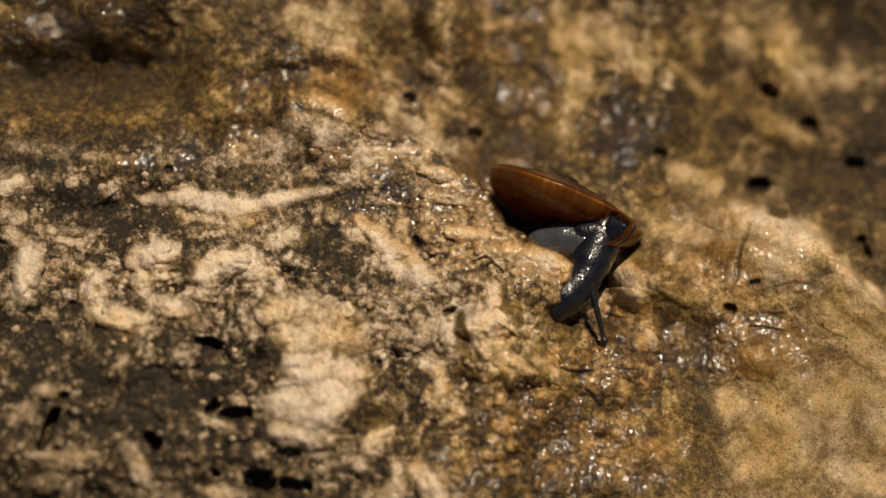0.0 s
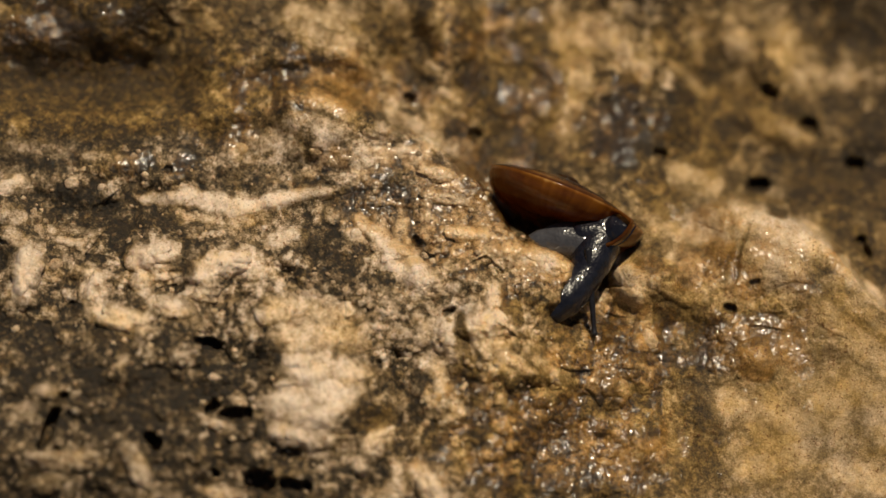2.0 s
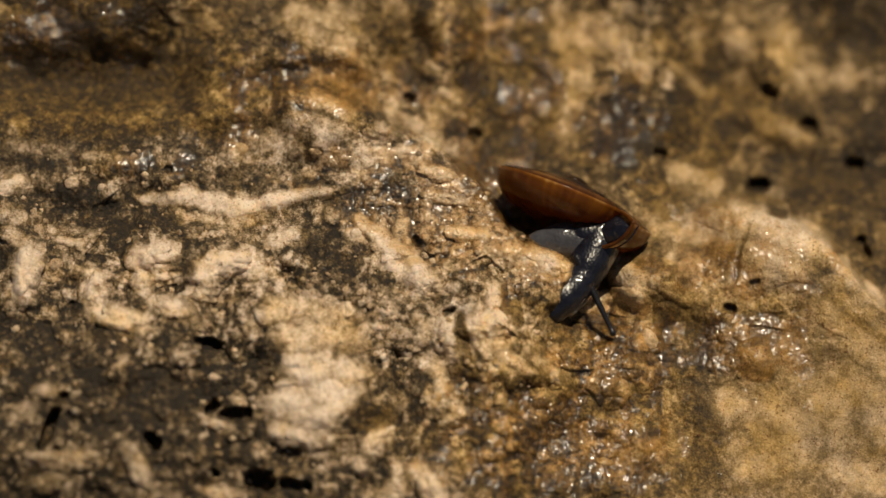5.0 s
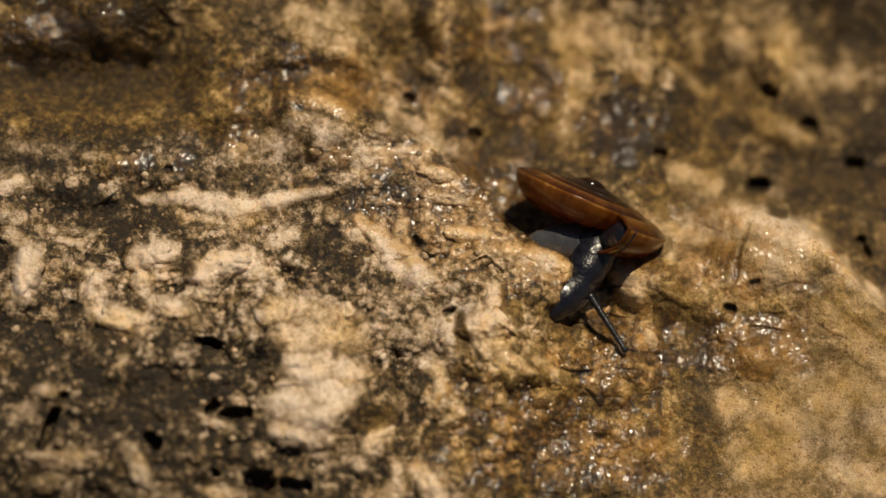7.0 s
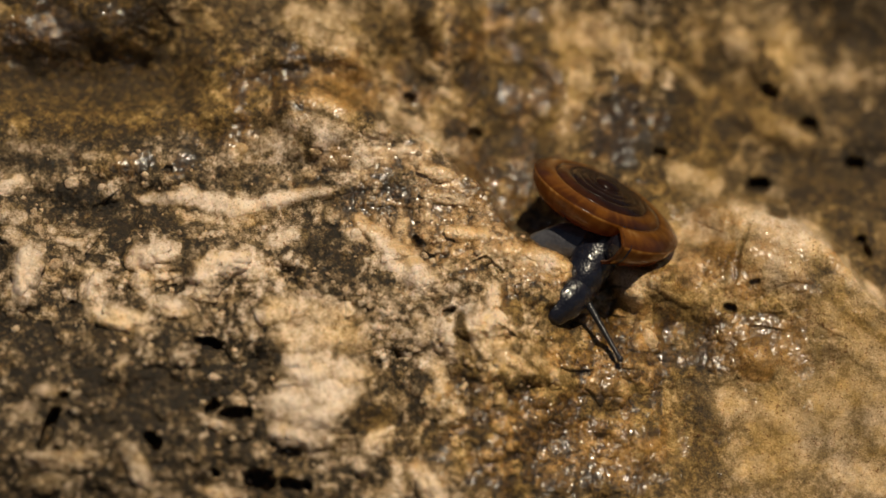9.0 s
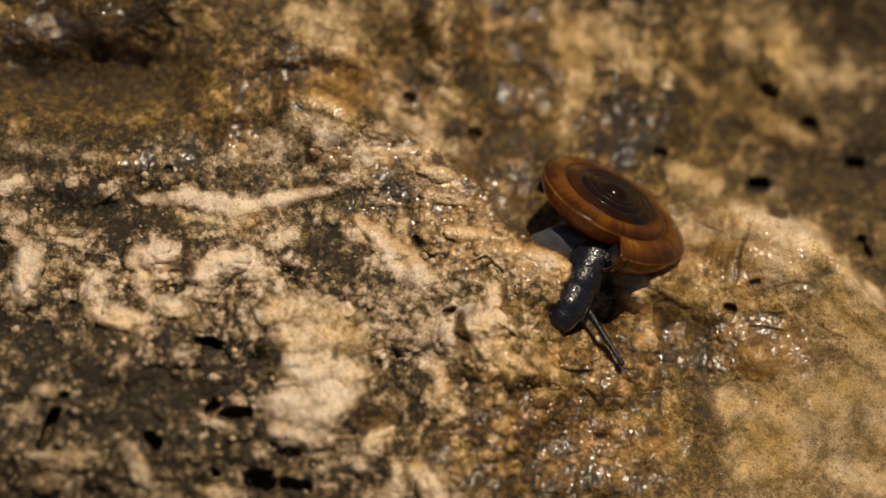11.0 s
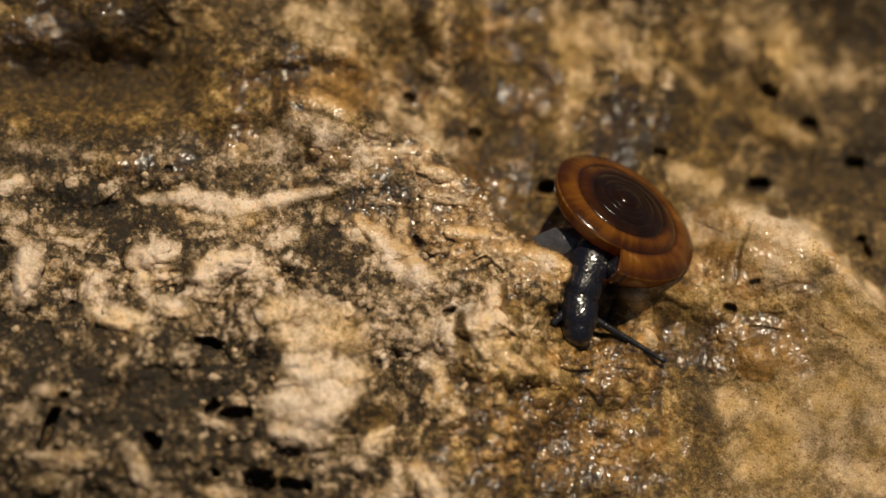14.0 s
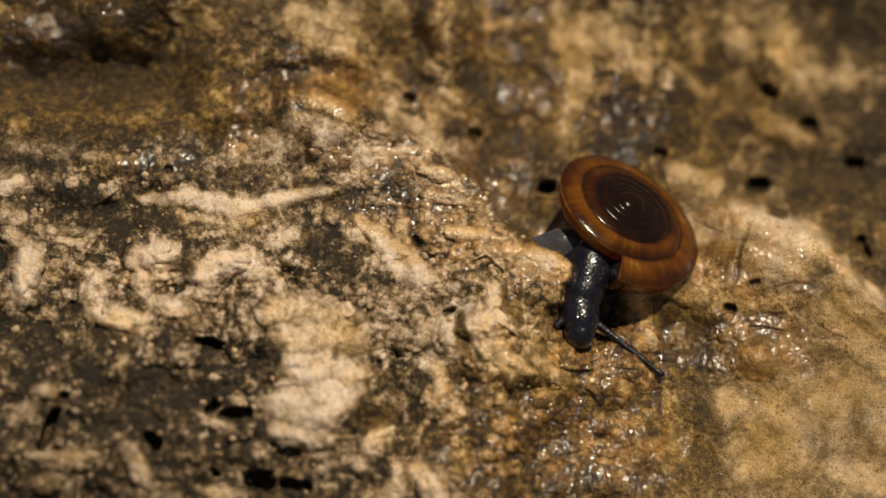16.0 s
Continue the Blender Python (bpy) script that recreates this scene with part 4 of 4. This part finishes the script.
def shell_mesh():
    prof = whorl_profile()
    turns, per = 5.6, 150
    n = int(turns * per)
    co, tone = [], []
    rng = np.random.RandomState(4)
    growth, slow = rng.normal(size=n + 1), np.convolve(rng.normal(size=n + 3), (0.25, 0.5, 0.25))
    for i in range(n + 1):
        back = (n - i) / per * 2 * math.pi
        grow = RATIO ** (-(back / (2 * math.pi)))
        wave = 1 + 0.002 * growth[i] + 0.003 * slow[i // 6]
        for r, z, c in prof:
            rr = r * RADIUS * grow
            rho = min(max(r, 1 / RATIO) * grow, 1.0) if z >= -SLOPE - 0.015 else grow
            domed = SLOPE * (rho - rho ** 1.5)
            co.append((rr * math.cos(back), rr * math.sin(back), (z * wave * grow + SLOPE + domed) * RADIUS))
            spire = smooth(0.40, 0.60, np.float64(rr / RADIUS + 0.05 * math.sin(back * 1.3)))
            line = 0.03 * growth[i] + 0.07 * slow[i // 6]
            tone.append(c + line if z < -SLOPE - 0.015 else (c + line) * (0.30 + 0.70 * float(spire)))
    me = grid_mesh("shell_wall", np.array(co) * MM, n + 1, len(prof))
    me.attributes.new("tone", "FLOAT", "POINT").data.foreach_set("value", np.array(tone, dtype=np.float32))
    me.materials.append(SHELL)
    return me, [Vector((r * RADIUS, 0, (z + SLOPE) * RADIUS)) for r, z, c in prof]


def mouth_cap(rim):
    """The moist mantle that fills the shell's mouth."""
    bm = bmesh.new()
    mid = sum(rim, Vector()) / len(rim) * 0.96
    rings = []
    for k, deep in ((1.0, 1.2), (0.85, 0.5), (0.6, 0.0), (0.3, -0.3)):
        rings.append([bm.verts.new((mid + (q - mid) * k + Vector((0, deep, 0))) * MM) for q in rim])
    for a, b in zip(rings, rings[1:]):
        for i in range(len(rim)):
            j = (i + 1) % len(rim)
            bm.faces.new((a[i], a[j], b[j], b[i]))
    bm.faces.new(rings[-1])
    bmesh.ops.recalc_face_normals(bm, faces=bm.faces)
    return bm


snail = new("snail")
snail.empty_display_size = 0.003
snail.matrix_world = Matrix.Translation(face(SNAIL_AT[0], SNAIL_AT[1], SNAIL_DEPTH)) @ TURN.to_4x4()
tagged(snail, "slate-grey land snail with a keeled amber shell crawling on wet rock", "snail")

shell_data, rim = shell_mesh()
shell = new("shell", shell_data)
shell.parent = snail
shell["label"] = "glossy translucent amber-brown keeled shell"
bm = tube([rim[k] for k in (0, 4, 8, 13, 17, 21, 25, 29, 33, 37)], [0.2, 0.22, 0.24, 0.24, 0.26, 0.26, 0.26, 0.26, 0.24, 0.2], 10)
lip = part("aperture_lip", bm, SHELL, shell, "thin brown rim of the shell's mouth")
lip.data.attributes.new("tone", "FLOAT", "POINT").data.foreach_set("value", np.full(len(lip.data.vertices), 0.6, dtype=np.float32))
bm = bmesh.new()
bmesh.ops.create_uvsphere(bm, u_segments=32, v_segments=16, radius=1.0)
for v in bm.verts:
    v.co = Vector((v.co.x * 0.150, v.co.y * 0.150, v.co.z * 0.055)) * RADIUS * MM
apex = part("apex", bm, SHELL, shell, "shiny dark tip of the spire")
apex.location = (0, 0, SLOPE * (1 - 0.16 ** 1.5) * RADIUS * MM)
apex.data.attributes.new("tone", "FLOAT", "POINT").data.foreach_set("value", np.full(len(apex.data.vertices), 0.2, dtype=np.float32))
part("mantle_edge", mouth_cap(rim), SKIN, shell, "dark moist mantle in the shell's mouth")

for angle, r, size in ((9, 0.66, 0.22), (16, 0.69, 0.16), (4, 0.72, 0.18), (22, 0.64, 0.13), (13, 0.75, 0.12)):
    bm = bmesh.new()
    bmesh.ops.create_icosphere(bm, subdivisions=2, radius=size * MM)
    for v in bm.verts:
        v.co *= 1 + 0.3 * noise.noise(v.co * 9000)
    speck = part("dirt_speck", bm, TENTACLE_SKIN, shell, "dark grain of dirt on the shell")
    a = radians(angle)
    speck.location = (r * RADIUS * math.cos(a) * MM, r * RADIUS * math.sin(a) * MM, (SLOPE * (1 - r) + 0.022) * RADIUS * MM)

foot = part("foot", tube([(-5.6, -1.2, 0), (-3, 0.1, 0), (0, 0.4, 0), (3.6, -0.2, 0.3)], [0.6, 1.7, 2.4, 2.6], 36, 0.8, 0.012), FOOT_SKIN, snail, "pale grey tail of the foot")
collar = part("collar", tube([(-3.0, 0.2, -0.4), (-1.0, 0.6, 0), (1.0, 0.5, 0), (2.6, -0.2, -0.4)], [1.2, 1.9, 2.0, 1.5], 30, 0.9, 0.02), SKIN, snail)
neck = part("neck", tube([(0, 7.0, 0), (0, 4.5, 0), (0, 2.2, 0.1), (0, 0, 0)], [2.8, 2.85, 2.6, 2.2], 44, 0.92, 0.012), SKIN, snail)
head = part("head", tube([(0, 5.5, 0), (0, 3.6, 0), (0, 1.8, 0.1), (0, 0, 0)], [2.2, 2.45, 2.4, 1.9], 44, 0.92, 0.015), SKIN, snail)


def tentacle(name, length, r0, r1, tip):
    return part(name, tube([(0, 0, 0), (0, -length * 0.5, 0), (0, -length * 0.9, 0), (0, -length, 0)], [r0, (r0 + r1) / 2, r1, tip], 14, 1.0, 0.03), TENTACLE_SKIN, snail)


near_tentacle = tentacle("eye_tentacle", 10.2, 0.5, 0.3, 0.42)
far_tentacle = tentacle("eye_tentacle", 2.0, 0.6, 0.45, 0.5)
lower_near = tentacle("lower_tentacle", 2.2, 0.45, 0.28, 0.3)
lower_far = tentacle("lower_tentacle", 2.0, 0.45, 0.28, 0.3)


def limb(length, x0, y0, x1, y1, d, sign=-1):
    """The pose of a limb that points down its own -y axis, from one place to another; what its length leaves over leans towards the camera (1) or the rock (-1)."""
    a, b = local(x0, y0, d), local(x1, y1, d)
    flat = b - a
    span = min(flat.length, length * MM * 0.999)
    lean = math.sqrt(max((length * MM) ** 2 - span ** 2, 0)) * sign
    way = (flat.normalized() * span + Vector((0, 0, lean))).normalized()
    up = -way
    side = up.cross(Vector((0, 0, 1))).normalized()
    out = side.cross(up)
    m = Matrix((side, up, out)).transposed().to_4x4()
    return Matrix.Translation(a) @ m


def feeler(length, x0, y0, d0, x1, y1, off):
    """The pose of a tentacle whose tip lies at a place, off mm above the rock; what is not stretched out stays drawn into the head."""
    a, b = local(x0, y0, d0), local(x1, y1, rock_depth(x1, y1) - off)
    up = (a - b).normalized()
    side = up.cross(Vector((0, 0, 1))).normalized()
    m = Matrix((side, up, side.cross(up))).transposed().to_4x4()
    return Matrix.Translation(b + up * length * MM) @ m


def reach(root, tip):
    """The pose of a piece of the body whose end lies at the tip (x, y, mm behind focus) and which points there from its root."""
    a, b = local(*root), local(*tip)
    up = (a - b).normalized()
    side = up.cross(Vector((0, 0, 1))).normalized()
    return Matrix.Translation(b) @ Matrix((side, up, side.cross(up))).transposed().to_4x4()


def shell_pose(x, y, d, axis, mouth):
    """Where the shell stands: its middle, the way its spire points and the way its mouth lies (right, up, towards the camera)."""
    z = Vector(axis).normalized()
    m = Vector(mouth)
    xx = (m - z * m.dot(z)).normalized()
    yy = z.cross(xx)
    return Matrix.Translation(local(x, y, d)) @ Matrix((xx, yy, z)).transposed().to_4x4()


def motions():
    walk(shell, [
        (0, shell_pose(990, 354, 5.0, (0.38, 0.92, -0.07), (0.72, -0.25, 0.65))),
        (3.0, shell_pose(990, 354, 5.0, (0.38, 0.92, -0.07), (0.72, -0.25, 0.65))),
        (4.2, shell_pose(994, 354, 5.0, (0.38, 0.92, -0.06), (0.70, -0.25, 0.66))),
        (6.4, shell_pose(1026, 360, 4.0, (0.40, 0.92, 0.03), (0.50, -0.20, 0.85))),
        (7.0, shell_pose(1034, 360, 4.0, (0.40, 0.91, 0.10), (0.44, -0.22, 0.87))),
        (8.0, shell_pose(1050, 358, 3.8, (0.42, 0.87, 0.26), (0.32, -0.25, 0.90))),
        (9.2, shell_pose(1061, 360, 3.6, (0.44, 0.83, 0.35), (0.25, -0.35, 0.90))),
        (11.4, shell_pose(1077, 368, 3.2, (0.46, 0.77, 0.45), (0.08, -0.50, 0.85))),
        (12.5, shell_pose(1085, 371, 3.0, (0.48, 0.73, 0.50), (0.0, -0.55, 0.80))),
        (13.5, shell_pose(1091, 376, 3.0, (0.48, 0.70, 0.54), (-0.05, -0.60, 0.75))),
        (15.5, shell_pose(1099, 381, 3.0, (0.46, 0.66, 0.61), (-0.10, -0.65, 0.70))),
        (16.0, shell_pose(1101, 383, 3.0, (0.46, 0.65, 0.62), (-0.10, -0.65, 0.70))),
    ])
    walk(foot, [(0, limb(1, 1000, 432, 1000, 500, 1.0)), (8.0, limb(1, 1000, 434, 1000, 500, 1.0)), (16.0, limb(1, 1000, 442, 1000, 510, 1.0))])
    walk(collar, [
        (0, limb(1, 1046, 424, 1046, 500, 0.6)), (4.2, limb(1, 1046, 424, 1046, 500, 0.6)), (6.4, limb(1, 1050, 432, 1050, 500, 0.4)),
        (9.1, limb(1, 1058, 444, 1050, 510, 0.2)), (12.5, limb(1, 1052, 456, 1044, 520, -0.2)), (16.0, limb(1, 1046, 466, 1040, 540, -0.2))])
    joints = [
        (0, 1057, 436, 0.8, 1036, 488, -1.0, 982, 546, -2.6), (4.2, 1057, 436, 0.8, 1034, 490, -1.0, 980, 548, -2.7),
        (6.4, 1056, 440, 0.6, 1026, 500, -1.1, 978, 545, -2.9), (8.0, 1058, 446, 0.4, 1022, 506, -1.4, 980, 545, -3.2),
        (9.1, 1056, 450, 0.0, 1020, 514, -1.7, 982, 553, -3.4), (11.4, 1050, 456, -0.3, 1016, 526, -2.4, 1000, 566, -3.8),
        (12.5, 1048, 460, -0.5, 1018, 532, -2.6, 1014, 578, -4.0), (16.0, 1046, 468, -0.8, 1026, 544, -2.8, 1026, 592, -4.4)]
    walk(neck, [(t, reach(p[0:3], p[3:6])) for t, *p in joints])
    walk(head, [(t, reach(p[3:6], p[6:9])) for t, *p in joints])
    walk(near_tentacle, [
        (0, feeler(10.2, 1044, 500, -2.2, 1070, 604, 1.3)), (0.5, feeler(10.2, 1048, 500, -2.2, 1058, 604, 1.3)), (1.5, feeler(10.2, 1048, 500, -2.2, 1054, 597, 1.3)),
        (2.0, feeler(10.2, 1045, 500, -2.2, 1052, 590, 1.3)), (3.0, feeler(10.2, 1044, 502, -2.2, 1068, 580, 1.3)), (3.5, feeler(10.2, 1044, 502, -2.2, 1072, 573, 1.3)),
        (4.2, feeler(10.2, 1044, 505, -2.2, 1076, 583, 1.3)), (6.3, feeler(10.2, 1042, 513, -2.2, 1101, 607, 1.3)), (7.0, feeler(10.2, 1042, 520, -2.2, 1106, 619, 1.3)),
        (8.0, feeler(10.2, 1044, 530, -2.2, 1100, 630, 1.3)), (9.2, feeler(10.2, 1042, 542, -2.2, 1097, 637, 1.3)), (11.3, feeler(10.2, 1044, 555, -2.2, 1102, 642, 1.3)),
        (12.0, feeler(10.2, 1048, 556, -2.2, 1137, 627, 1.3)), (12.5, feeler(10.2, 1052, 560, -2.2, 1159, 628, 1.3)), (13.5, feeler(10.2, 1056, 567, -2.2, 1172, 638, 1.3)),
        (14.5, feeler(10.2, 1060, 570, -2.2, 1175, 638, 1.3)), (15.5, feeler(10.2, 1065, 575, -2.2, 1168, 655, 1.3)), (16.0, feeler(10.2, 1065, 580, -2.2, 1170, 662, 1.3))])
    walk(far_tentacle, [(t, limb(2.0, p[3] - 24, p[4] + 16, p[3] - 42, p[4] + 32, p[5] - 1.0, 1)) for t, *p in joints])
    walk(lower_near, [
        (0, limb(2.2, 1020, 520, 1010, 540, 0.5, -1)), (6.4, limb(2.2, 1022, 522, 1020, 550, 0.0, -1)), (9.1, limb(2.2, 1020, 538, 1018, 566, 0.0, -1)),
        (12.5, limb(2.2, 1030, 568, 1040, 596, 0.0, -1)), (16.0, limb(2.2, 1050, 590, 1062, 622, -0.5, -1))])
    walk(lower_far, [
        (0, limb(2.0, 1000, 525, 990, 540, 0.5, -1)), (6.4, limb(2.0, 992, 535, 984, 556, 0.0, -1)), (9.1, limb(2.0, 992, 548, 984, 572, 0.0, -1)),
        (12.5, limb(2.0, 1008, 575, 1005, 600, 0.0, -1)), (16.0, limb(2.0, 1026, 590, 1026, 618, -0.5, -1))])


motions()
